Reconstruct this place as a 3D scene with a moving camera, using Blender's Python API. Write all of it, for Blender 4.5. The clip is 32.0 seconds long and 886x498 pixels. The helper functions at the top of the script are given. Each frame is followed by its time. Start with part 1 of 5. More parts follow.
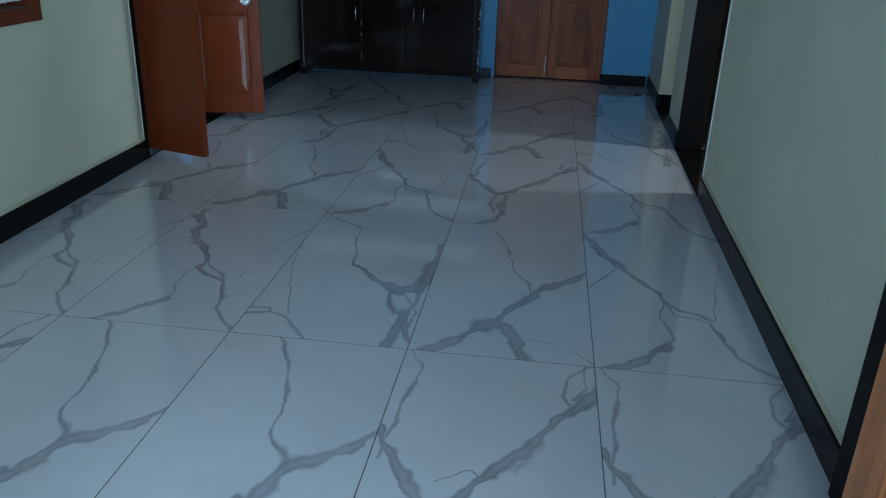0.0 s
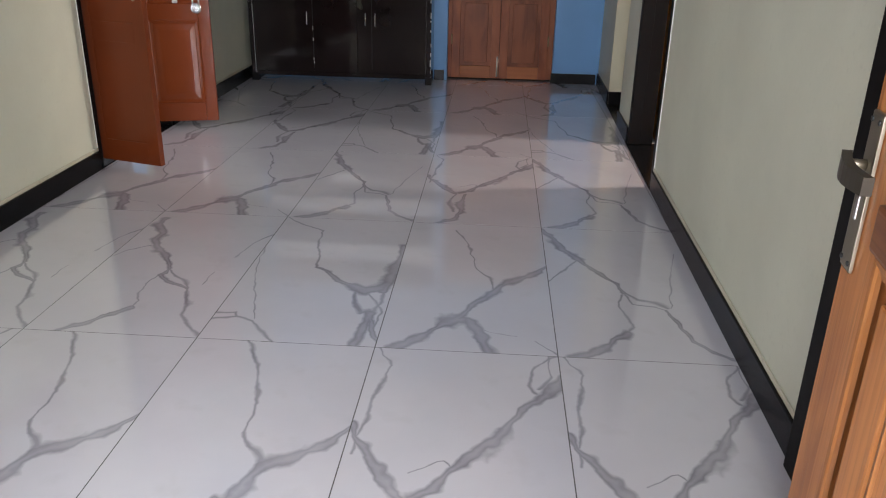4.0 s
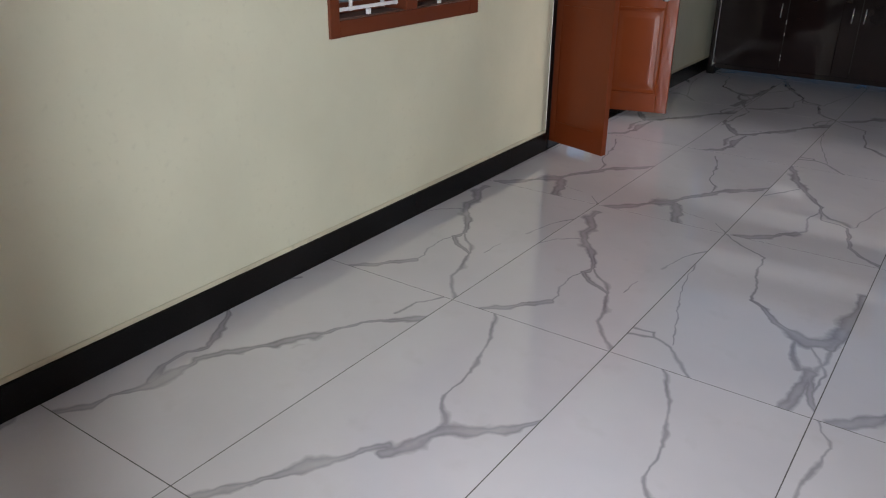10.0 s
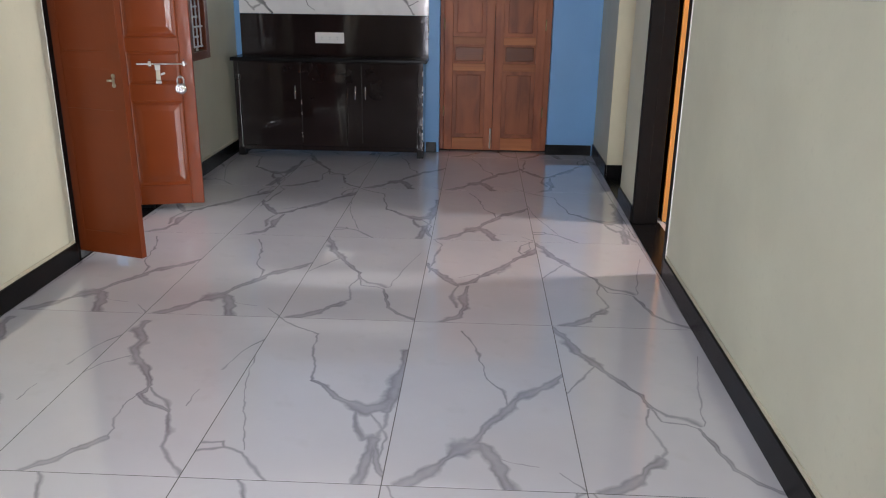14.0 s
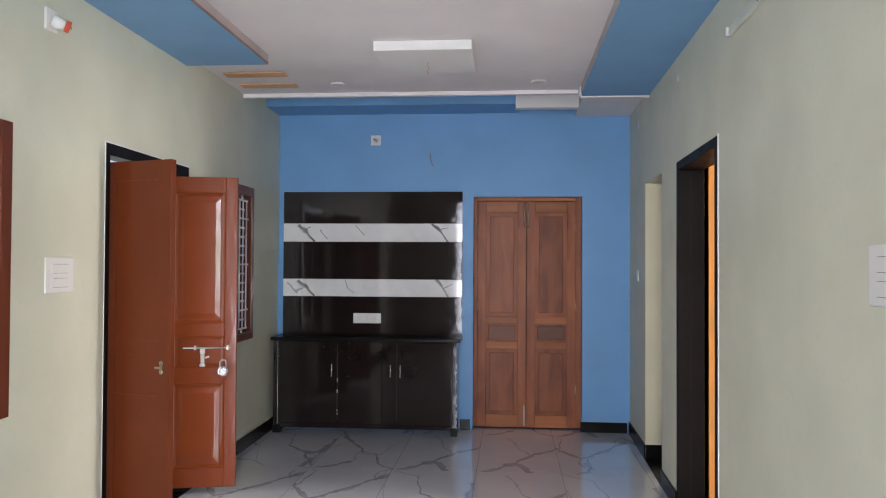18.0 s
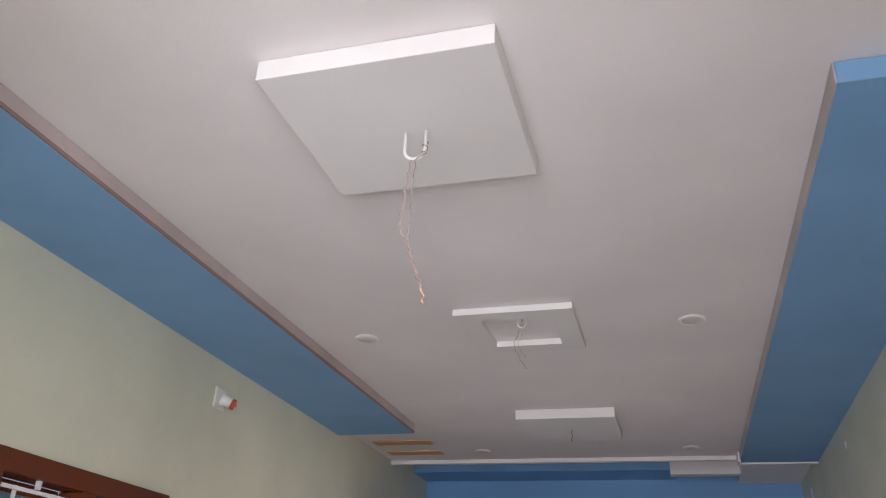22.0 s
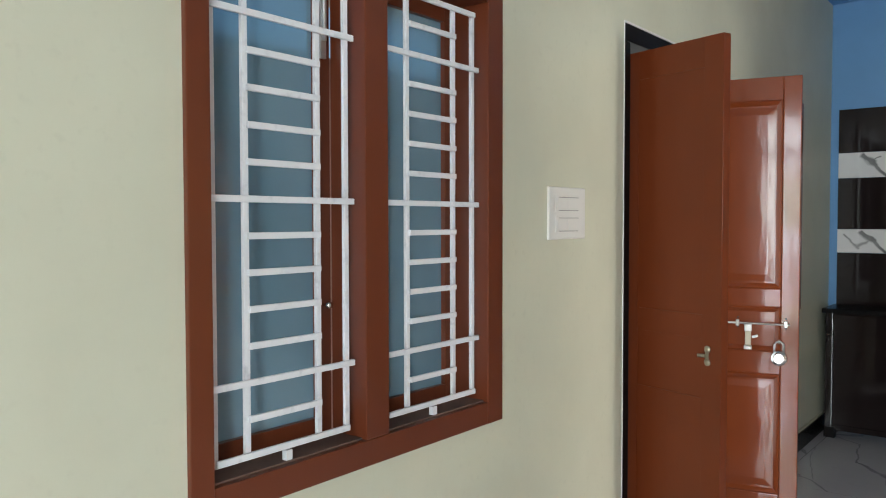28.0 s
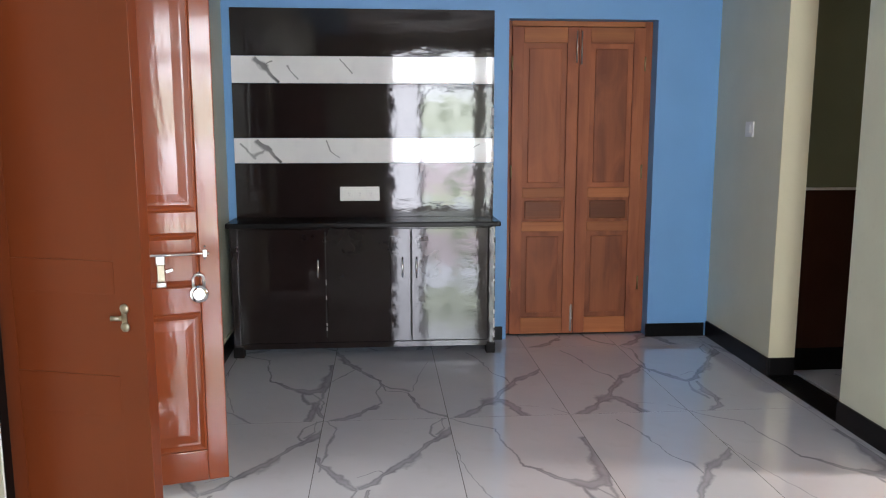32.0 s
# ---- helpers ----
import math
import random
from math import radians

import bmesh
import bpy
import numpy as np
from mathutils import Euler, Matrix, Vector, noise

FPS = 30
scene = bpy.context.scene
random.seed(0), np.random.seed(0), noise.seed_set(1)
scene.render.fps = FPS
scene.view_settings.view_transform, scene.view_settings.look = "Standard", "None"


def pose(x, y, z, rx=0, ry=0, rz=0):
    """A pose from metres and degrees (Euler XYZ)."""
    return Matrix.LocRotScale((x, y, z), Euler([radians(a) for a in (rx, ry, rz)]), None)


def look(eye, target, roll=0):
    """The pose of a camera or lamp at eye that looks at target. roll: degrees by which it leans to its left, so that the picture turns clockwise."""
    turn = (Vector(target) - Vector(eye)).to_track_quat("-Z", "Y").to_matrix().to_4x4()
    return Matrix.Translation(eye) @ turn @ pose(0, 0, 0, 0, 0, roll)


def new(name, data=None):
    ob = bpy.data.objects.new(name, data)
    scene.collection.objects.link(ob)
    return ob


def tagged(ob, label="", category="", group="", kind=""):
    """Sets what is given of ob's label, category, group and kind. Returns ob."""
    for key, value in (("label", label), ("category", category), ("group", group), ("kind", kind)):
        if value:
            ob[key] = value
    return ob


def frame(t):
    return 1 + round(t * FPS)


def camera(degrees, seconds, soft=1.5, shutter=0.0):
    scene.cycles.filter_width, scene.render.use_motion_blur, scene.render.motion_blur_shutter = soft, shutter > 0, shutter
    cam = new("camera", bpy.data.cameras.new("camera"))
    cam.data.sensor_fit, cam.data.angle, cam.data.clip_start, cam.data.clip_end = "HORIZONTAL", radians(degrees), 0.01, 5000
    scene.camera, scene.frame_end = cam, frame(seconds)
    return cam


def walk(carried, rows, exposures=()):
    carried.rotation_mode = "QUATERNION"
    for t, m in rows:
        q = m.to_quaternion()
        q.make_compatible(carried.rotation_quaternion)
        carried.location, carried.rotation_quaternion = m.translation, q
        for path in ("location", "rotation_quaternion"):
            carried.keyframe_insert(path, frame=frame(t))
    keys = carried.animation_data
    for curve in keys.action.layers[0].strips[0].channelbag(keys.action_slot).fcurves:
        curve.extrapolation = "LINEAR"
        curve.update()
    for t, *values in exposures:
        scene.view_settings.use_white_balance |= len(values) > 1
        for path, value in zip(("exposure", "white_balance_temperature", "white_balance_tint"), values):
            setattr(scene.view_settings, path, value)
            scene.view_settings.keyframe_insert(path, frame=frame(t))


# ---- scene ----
cam = camera(59.0, 32.0, soft=1.1)

# ---- camera path: seconds, eye, target, roll ----
PATH = [
    (0, (2.172, 0.208, 1.273), (1.949, 2.043, 0.509), 2.0),
    (0.5, (2.172, 0.247, 1.253), (1.988, 2.086, 0.489), 2.7),
    (1, (2.19, 0.269, 1.257), (2.099, 2.11, 0.482), 3.1),
    (1.5, (2.21, 0.25, 1.268), (2.146, 2.092, 0.492), 2.5),
    (2, (2.207, 0.224, 1.279), (2.159, 2.067, 0.503), 1.8),
    (2.5, (2.192, 0.204, 1.289), (2.144, 2.047, 0.515), 1.0),
    (3, (2.163, 0.181, 1.29), (2.106, 2.027, 0.524), 1.0),
    (3.5, (2.159, 0.152, 1.281), (2.078, 2.003, 0.527), 1.1),
    (5.5, (2.15, 0.155, 1.273), (1.932, 1.991, 0.51), 1.2),
    (6, (2.161, 0.136, 1.285), (1.92, 1.965, 0.514), 0.9),
    (6.5, (2.162, 0.154, 1.271), (1.898, 1.981, 0.501), 0.6),
    (7, (2.095, 0.157, 1.276), (1.815, 1.978, 0.496), 0.5),
    (7.5, (2.025, 0.161, 1.251), (1.729, 1.977, 0.469), 0.5),
    (8, (2.013, 0.157, 1.275), (1.719, 1.967, 0.478), 1.1),
    (8.5, (2.022, 0.219, 1.267), (1.687, 2.023, 0.472), 1.3),
    (9, (2.063, 0.336, 1.29), (1.465, 2.066, 0.484), 1.0),
    (9.5, (2.056, 0.378, 1.281), (1.092, 1.935, 0.475), -1.5),
    (10, (1.986, 0.347, 1.287), (0.94, 1.849, 0.481), 0.6),
    (10.5, (2.002, 0.367, 1.308), (1.029, 1.916, 0.5), 1.8),
    (11, (2.008, 0.378, 1.327), (1.405, 2.106, 0.522), 3.5),
    (11.5, (2.026, 0.433, 1.316), (1.713, 2.243, 0.523), 3.9),
    (12, (2.039, 0.465, 1.312), (1.853, 2.297, 0.533), 3.5),
    (12.5, (2.037, 0.472, 1.321), (1.887, 2.312, 0.552), 2.3),
    (13, (2.039, 0.47, 1.328), (1.93, 2.311, 0.555), 1.7),
    (13.5, (2.052, 0.46, 1.348), (1.965, 2.315, 0.606), 1.0),
    (14, (2.055, 0.451, 1.374), (1.974, 2.349, 0.749), 0.8),
    (14.5, (2.05, 0.438, 1.392), (1.969, 2.379, 0.918), 0.5),
    (16.5, (2.027, 0.428, 1.457), (1.906, 2.403, 1.162), 0.2),
    (17, (2.026, 0.422, 1.434), (1.889, 2.402, 1.188), 0.2),
    (17.5, (2.033, 0.417, 1.437), (1.878, 2.406, 1.295), 0.2),
    (18, (2.031, 0.417, 1.472), (1.861, 2.409, 1.51), 0.3),
    (18.5, (2.03, 0.403, 1.51), (1.843, 2.378, 1.767), 0.4),
    (19, (2.025, 0.394, 1.519), (1.824, 2.341, 1.93), 0.6),
    (19.5, (2.037, 0.4, 1.527), (1.819, 2.309, 2.083), 0.8),
    (20, (2.043, 0.405, 1.532), (1.82, 2.284, 2.178), 0.8),
    (20.5, (2.057, 0.392, 1.536), (1.818, 2.236, 2.274), 1.0),
    (21, (2.069, 0.397, 1.545), (1.792, 2.195, 2.376), 1.2),
    (21.5, (2.089, 0.393, 1.546), (1.697, 2.154, 2.409), 2.2),
    (22, (2.113, 0.404, 1.535), (1.591, 2.116, 2.428), 2.7),
    (22.5, (2.088, 0.444, 1.518), (1.385, 2.124, 2.346), -0.3),
    (23, (2.012, 0.535, 1.475), (1.205, 2.237, 2.148), 0.2),
    (23.5, (1.956, 0.677, 1.447), (0.967, 2.361, 1.877), -1.1),
    (24, (2.057, 0.86, 1.418), (0.623, 2.244, 1.59), -0.5),
    (24.5, (2.041, 0.951, 1.384), (0.495, 2.22, 1.374), -0.8),
    (26.5, (1.586, 1.362, 1.43), (0.109, 2.702, 1.282), 0.3),
    (27, (1.509, 1.494, 1.387), (0.023, 2.829, 1.294), 0.1),
    (27.5, (1.356, 1.591, 1.379), (-0.044, 3.018, 1.329), -0.7),
    (28, (1.229, 1.682, 1.388), (-0.031, 3.234, 1.317), -0.1),
    (28.5, (1.181, 1.82, 1.383), (-0.066, 3.373, 1.201), -0.3),
    (29, (1.146, 1.975, 1.381), (0.025, 3.613, 1.131), 0.2),
    (29.5, (1.067, 2.085, 1.353), (0.206, 3.87, 1.087), 0.5),
    (30, (0.934, 2.2, 1.359), (0.412, 4.11, 1.082), 1.3),
    (30.5, (0.886, 2.253, 1.362), (0.562, 4.203, 1.057), 1.5),
    (31, (0.884, 2.286, 1.351), (0.614, 4.242, 1.034), -0.1),
    (31.5, (0.921, 2.318, 1.385), (0.883, 4.292, 1.065), -0.9),
    (32, (0.887, 2.382, 1.377), (1.044, 4.353, 1.078), 0.0),
]

# ---- light and exposure ----
LIGHT_WHITE = (1.0, 0.985, 0.95)
EXPOSURES = [(0.0, -0.9, 4550, -16), (1.2, -0.5, 5000, -14), (2.0, -0.1, 5050, -15), (2.5, -0.05, 5400, -7), (3.0, 0.1, 5900, 2), (3.5, 0.1, 6380, 10), (6.0, 0.09, 6400, 9), (7.0, -0.07, 6380, 10), (8.0, -0.08, 6400, 10), (9.0, -0.03, 6450, 9), (10.0, -0.09, 6400, 10), (11.0, 0.03, 6430, 10), (12.0, 0.2, 6400, 10), (13.0, 0.18, 6420, 9), (14.5, 0.46, 6330, 10), (17.0, 0.5, 6300, 9), (18.0, 0.57, 6280, 9), (19.0, 0.33, 6250, 11), (20.0, 0.18, 6420, 12), (21.0, -0.04, 6420, 13), (22.0, -0.17, 6550, 13), (24.0, 0.15, 6750, 11), (24.6, 0.15, 6750, 11), (26.5, 0.05, 6800, 8), (27.0, 0.08, 6750, 4), (28.0, 0.3, 6350, 2), (29.0, 0.42, 6150, 5), (30.0, 0.68, 6350, 5), (31.0, 0.62, 6400, 5), (31.5, 0.75, 6420, 5), (32.0, 0.88, 6420, 7)]
walk(cam, [(t, look(eye, target, roll)) for t, eye, target, roll in PATH], EXPOSURES)

world = bpy.data.worlds.new("sky")
scene.world = world
world.use_nodes = True
wn, wl = world.node_tree.nodes, world.node_tree.links
sky = wn.new("ShaderNodeTexSky")
sky.sky_type, sky.sun_disc = "NISHITA", False
sky.sun_elevation, sky.sun_rotation = radians(52), radians(215)
wl.new(sky.outputs[0], wn["Background"].inputs[0])
wn["Background"].inputs[1].default_value = 0.1
sun = new("sun", bpy.data.lights.new("sun", "SUN"))
sun.data.energy, sun.data.angle, sun.data.color = 4.0, radians(0.5), (1.0, 0.95, 0.87)
sun.matrix_world = look((0, 0, 0), (-math.sin(radians(215)) * math.cos(radians(52)), -math.cos(radians(215)) * math.cos(radians(52)), -math.sin(radians(52))))


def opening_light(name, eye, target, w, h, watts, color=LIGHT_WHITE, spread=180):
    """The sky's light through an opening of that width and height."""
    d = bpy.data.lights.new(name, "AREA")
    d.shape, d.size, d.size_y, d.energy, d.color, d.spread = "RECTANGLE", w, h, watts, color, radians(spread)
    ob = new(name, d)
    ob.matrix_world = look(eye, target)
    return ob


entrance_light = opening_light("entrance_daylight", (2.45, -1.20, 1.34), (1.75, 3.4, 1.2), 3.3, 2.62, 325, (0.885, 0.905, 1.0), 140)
opening_light("side_door_daylight", (-0.42, 4.75, 1.05), (1.5, 4.75, 0.85), 0.85, 1.9, 6, (0.95, 0.965, 1.0), 150)
opening_light("bedroom_daylight", (5.93, 4.80, 1.55), (3.0, 4.7, 0.5), 0.42, 1.3, 82, (1.0, 0.93, 0.87))

opening_light("kitchen_window_light", (3.95, 6.50, 2.32), (3.95, 5.9, 1.6), 0.4, 0.3, 0.5)

# ---- materials ----


def value_node(nt, kind, **inputs):
    n = nt.nodes.new(kind)
    for k, v in inputs.items():
        n.inputs[k].default_value = v
    return n


def mix_color(nt, fac, a, b, blend="MIX"):
    n = nt.nodes.new("ShaderNodeMix")
    n.data_type, n.blend_type = "RGBA", blend
    for sock, v in ((n.inputs[0], fac), (n.inputs[6], a), (n.inputs[7], b)):
        if isinstance(v, bpy.types.NodeSocket):
            nt.links.new(v, sock)
        else:
            sock.default_value = v if not isinstance(v, tuple) else (*v, 1.0)[:4]
    return n.outputs[2]


def noise_fac(nt, vec, scale, detail=4.0, lo=0.35, hi=0.65, distortion=0.0):
    n = value_node(nt, "ShaderNodeTexNoise", Scale=scale, Detail=detail, Distortion=distortion)
    nt.links.new(vec, n.inputs["Vector"])
    r = nt.nodes.new("ShaderNodeMapRange")
    r.inputs[1].default_value, r.inputs[2].default_value = lo, hi
    nt.links.new(n.outputs[0], r.inputs[0])
    return r.outputs[0]


def bumped(nt, bsdf, height, strength, distance=0.01):
    b = value_node(nt, "ShaderNodeBump", Strength=strength, Distance=distance)
    nt.links.new(height, b.inputs["Height"])
    nt.links.new(b.outputs[0], bsdf.inputs["Normal"])
    nt.links.new(b.outputs[0], bsdf.inputs["Coat Normal"])


def base_material(name):
    m = bpy.data.materials.new(name)
    m.use_nodes = True
    nt = m.node_tree
    bsdf = nt.nodes["Principled BSDF"]
    co = nt.nodes.new("ShaderNodeTexCoord").outputs["Object"]
    return m, nt, bsdf, co


def scaled(nt, co, s):
    n = nt.nodes.new("ShaderNodeMapping")
    n.inputs["Scale"].default_value = s
    nt.links.new(co, n.inputs["Vector"])
    return n.outputs[0]


def plain(name, color, rough, worn=None, spread=0.12, grain=60, bump=0.15, metal=0.0, coat=0.0, large=2.2, shine=0.5, stretch=(1, 1, 1)):
    """Paint, plaster or metal: a colour that varies at two scales, with a fine relief."""
    m, nt, bsdf, co = base_material(name)
    dark = tuple(c * (1 - spread) for c in color)
    light = tuple(min(1, c * (1 + spread * 0.5)) for c in color)
    c1 = mix_color(nt, noise_fac(nt, co, large, 5), dark, light)
    c2 = mix_color(nt, noise_fac(nt, co, grain, 3, 0.58, 0.8), c1, worn or tuple(c * (1 - spread) for c in color))
    nt.links.new(c2, bsdf.inputs["Base Color"])
    r = nt.nodes.new("ShaderNodeMapRange")
    nt.links.new(noise_fac(nt, co, large * 3, 4), r.inputs[0])
    r.inputs[3].default_value, r.inputs[4].default_value = rough * 0.95, min(1, rough * 1.07)
    nt.links.new(r.outputs[0], bsdf.inputs["Roughness"])
    bsdf.inputs["Metallic"].default_value = metal
    bsdf.inputs["Specular IOR Level"].default_value = shine
    bsdf.inputs["Coat Weight"].default_value = coat
    bsdf.inputs["Coat Roughness"].default_value = 0.08
    if bump:
        bumped(nt, bsdf, noise_fac(nt, scaled(nt, co, stretch), grain, 4, 0.2, 0.8), bump, 0.002)
    return m


def wood(name, dark, mid, light, rough, scale=1.0, coat=0.0, axis="Z", varnish_bump=0.25, blotch=0.0, porous=0.45):
    """Planed wood with long grain along one axis, flame figure and fine pores."""
    m, nt, bsdf, co = base_material(name)
    rnd = nt.nodes.new("ShaderNodeObjectInfo").outputs["Random"]
    shift = nt.nodes.new("ShaderNodeVectorMath")
    shift.operation = "MULTIPLY_ADD"
    comb = nt.nodes.new("ShaderNodeCombineXYZ")
    for i in range(3):
        nt.links.new(rnd, comb.inputs[i])
    nt.links.new(comb.outputs[0], shift.inputs[0])
    shift.inputs[1].default_value = (3.7, 5.1, 7.3)
    nt.links.new(co, shift.inputs[2])
    long = {"Z": (26, 26, 0.9), "X": (0.9, 26, 26), "Y": (26, 0.9, 26)}[axis]
    broad = {"Z": (5, 5, 0.7), "X": (0.7, 5, 5), "Y": (5, 0.7, 5)}[axis]
    fine = {"Z": (150, 150, 4), "X": (4, 150, 150), "Y": (150, 4, 150)}[axis]
    streak = noise_fac(nt, scaled(nt, shift.outputs[0], tuple(c * scale for c in long)), 1.0, 4, 0.36, 0.64, 0.6)
    figure = noise_fac(nt, scaled(nt, shift.outputs[0], tuple(c * scale for c in broad)), 1.2, 3, 0.38, 0.66, 1.6)
    pores = noise_fac(nt, scaled(nt, shift.outputs[0], fine), 1.0, 3, 0.5, 0.78)

    def share(sock, amount):
        n = nt.nodes.new("ShaderNodeMath")
        n.operation = "MULTIPLY"
        n.inputs[1].default_value = amount
        nt.links.new(sock, n.inputs[0])
        return n.outputs[0]

    c = mix_color(nt, streak, mid, light)
    c = mix_color(nt, share(figure, 0.5), c, tuple(0.55 * p + 0.45 * q for p, q in zip(dark, mid)))
    if blotch:
        patches = noise_fac(nt, scaled(nt, shift.outputs[0], {"Z": (7, 7, 2.2), "X": (2.2, 7, 7), "Y": (7, 2.2, 7)}[axis]), 1.0, 4, 0.4, 0.62, 0.8)
        c = mix_color(nt, share(patches, blotch), c, tuple(1.25 * q for q in light))
    c = mix_color(nt, share(pores, porous), c, dark)
    tone = nt.nodes.new("ShaderNodeMapRange")
    tone.inputs[3].default_value, tone.inputs[4].default_value = 0.8, 1.15
    nt.links.new(rnd, tone.inputs[0])
    hsv = nt.nodes.new("ShaderNodeHueSaturation")
    nt.links.new(c, hsv.inputs["Color"])
    nt.links.new(tone.outputs[0], hsv.inputs["Value"])
    nt.links.new(hsv.outputs[0], bsdf.inputs["Base Color"])
    bsdf.inputs["Roughness"].default_value = rough
    bsdf.inputs["Specular IOR Level"].default_value = 0.28
    bsdf.inputs["Coat Weight"].default_value = coat
    bsdf.inputs["Coat Roughness"].default_value = 0.15
    bumped(nt, bsdf, pores, varnish_bump, 0.001)
    return m


def marble(name, lines, thick=0.0102, upright=False):
    """Polished white tile whose print has grey veins along the given lines (metres from the tile's corner)."""
    m, nt, bsdf, co = base_material(name)
    if upright:
        sep, com = nt.nodes.new("ShaderNodeSeparateXYZ"), nt.nodes.new("ShaderNodeCombineXYZ")
        nt.links.new(co, sep.inputs[0])
        nt.links.new(sep.outputs[0], com.inputs[0])
        nt.links.new(sep.outputs[2], com.inputs[1])
        co = com.outputs[0]
    warp = value_node(nt, "ShaderNodeTexNoise", Scale=11.0, Detail=2.5)
    nt.links.new(co, warp.inputs["Vector"])
    off = nt.nodes.new("ShaderNodeVectorMath")
    off.operation = "MULTIPLY_ADD"
    nt.links.new(warp.outputs[1], off.inputs[0])
    off.inputs[1].default_value = (0.042, 0.042, 0.0)
    off.inputs[2].default_value = (-0.021, -0.021, 0.0)
    add = nt.nodes.new("ShaderNodeVectorMath")
    nt.links.new(off.outputs[0], add.inputs[0])
    nt.links.new(co, add.inputs[1])
    flat = nt.nodes.new("ShaderNodeVectorMath")
    flat.operation = "MULTIPLY"
    flat.inputs[1].default_value = (1, 1, 0)
    nt.links.new(add.outputs[0], flat.inputs[0])
    p = flat.outputs[0]
    soft = noise_fac(nt, co, 5, 3, 0.3, 0.7)
    ragged = noise_fac(nt, co, 13, 3, 0.3, 0.7)
    swell = nt.nodes.new("ShaderNodeMapRange")
    swell.inputs[3].default_value, swell.inputs[4].default_value = 0.6, 1.8
    nt.links.new(noise_fac(nt, co, 5.5, 2, 0.36, 0.64), swell.inputs[0])

    def math_node(kind, a, b, clamp=False):
        n = nt.nodes.new("ShaderNodeMath")
        n.operation, n.use_clamp = kind, clamp
        for sock, v in zip(n.inputs, (a, b)):
            if isinstance(v, bpy.types.NodeSocket):
                nt.links.new(v, sock)
            else:
                sock.default_value = v
        return n.outputs[0]

    def vec_node(kind, a, b):
        n = nt.nodes.new("ShaderNodeVectorMath")
        n.operation = kind
        for sock, v in zip(n.inputs, (a, b)):
            if isinstance(v, bpy.types.NodeSocket):
                nt.links.new(v, sock)
            else:
                sock.default_value = v
        return n

    def veins(some, rag):
        """How near a point is to any of these lines, in widths of the line, with a ragged border."""
        nearest = None
        for wide, run in some:
            pts = [Vector(q) for q in run]
            for end, inner in ((0, 1), (-1, -2)):
                if not upright and (min(pts[end].x, 0.6 - pts[end].x) < 0.03 or min(pts[end].y, 1.2 - pts[end].y) < 0.06):
                    pts[end] = pts[end] + (pts[end] - pts[inner]).normalized() * 0.07
            wide = 0.62 * wide ** 1.75 if wide > 1.25 else 0.72 * wide ** 1.2
            for (ax, ay), (bx, by) in zip(pts, pts[1:]):
                ab = Vector((bx - ax, by - ay, 0))
                sub = vec_node("SUBTRACT", p, (ax, ay, 0)).outputs[0]
                along = math_node("ADD", vec_node("DOT_PRODUCT", sub, ab / max(1e-6, ab.length_squared)).outputs["Value"], 0.0, True)
                sc = nt.nodes.new("ShaderNodeVectorMath")
                sc.operation = "SCALE"
                sc.inputs[0].default_value = ab
                nt.links.new(along, sc.inputs["Scale"])
                d = math_node("DIVIDE", vec_node("DISTANCE", sub, sc.outputs[0]).outputs["Value"], wide * thick)
                if nearest is None:
                    nearest = d
                else:
                    mn = nt.nodes.new("ShaderNodeMath")
                    mn.operation = "SMOOTH_MIN"
                    mn.inputs[2].default_value = 0.55
                    nt.links.new(nearest, mn.inputs[0])
                    nt.links.new(d, mn.inputs[1])
                    nearest = mn.outputs[0]
        return math_node("ADD", math_node("MULTIPLY", nearest, swell.outputs[0]), math_node("MULTIPLY", ragged, rag))

    def inked(near, lo, hi, most):
        r = nt.nodes.new("ShaderNodeMapRange")
        r.inputs[1].default_value, r.inputs[2].default_value = lo, hi
        r.inputs[3].default_value, r.inputs[4].default_value = most, 0.0
        nt.links.new(near, r.inputs[0])
        return r.outputs[0]

    broad, fine = [v for v in lines if v[0] > 1.25], [v for v in lines if v[0] <= 1.25]
    rg = veins(broad, 0.55)
    core = nt.nodes.new("ShaderNodeMapRange")
    core.inputs[1].default_value, core.inputs[2].default_value = 0.35, 0.85
    nt.links.new(rg, core.inputs[0])
    vein = math_node("MAXIMUM", inked(rg, 0.8, 1.35, 1.0), inked(veins(fine, 0.35), 0.45, 1.6, 0.85))
    strength = nt.nodes.new("ShaderNodeMapRange")
    strength.inputs[3].default_value, strength.inputs[4].default_value = 0.55, 1.0
    nt.links.new(soft, strength.inputs[0])
    amt = math_node("MULTIPLY", vein, strength.outputs[0])
    ground = mix_color(nt, noise_fac(nt, co, 1.8, 4), (0.575, 0.565, 0.605), (0.635, 0.625, 0.66)) if not upright else mix_color(nt, soft, (0.72, 0.71, 0.71), (0.8, 0.79, 0.78))
    ink = mix_color(nt, core.outputs[0], (0.335, 0.327, 0.362), (0.222, 0.215, 0.245)) if not upright else (0.08, 0.08, 0.085)
    smudge = nt.nodes.new("ShaderNodeMath")
    smudge.operation = "MULTIPLY"
    smudge.inputs[1].default_value = 0.16
    nt.links.new(noise_fac(nt, co, 7, 6, 0.58, 0.74), smudge.inputs[0])
    ground = mix_color(nt, smudge.outputs[0], ground, (0.36, 0.35, 0.34))
    c = mix_color(nt, amt, ground, ink)
    nt.links.new(c, bsdf.inputs["Base Color"])
    dust = nt.nodes.new("ShaderNodeMapRange")
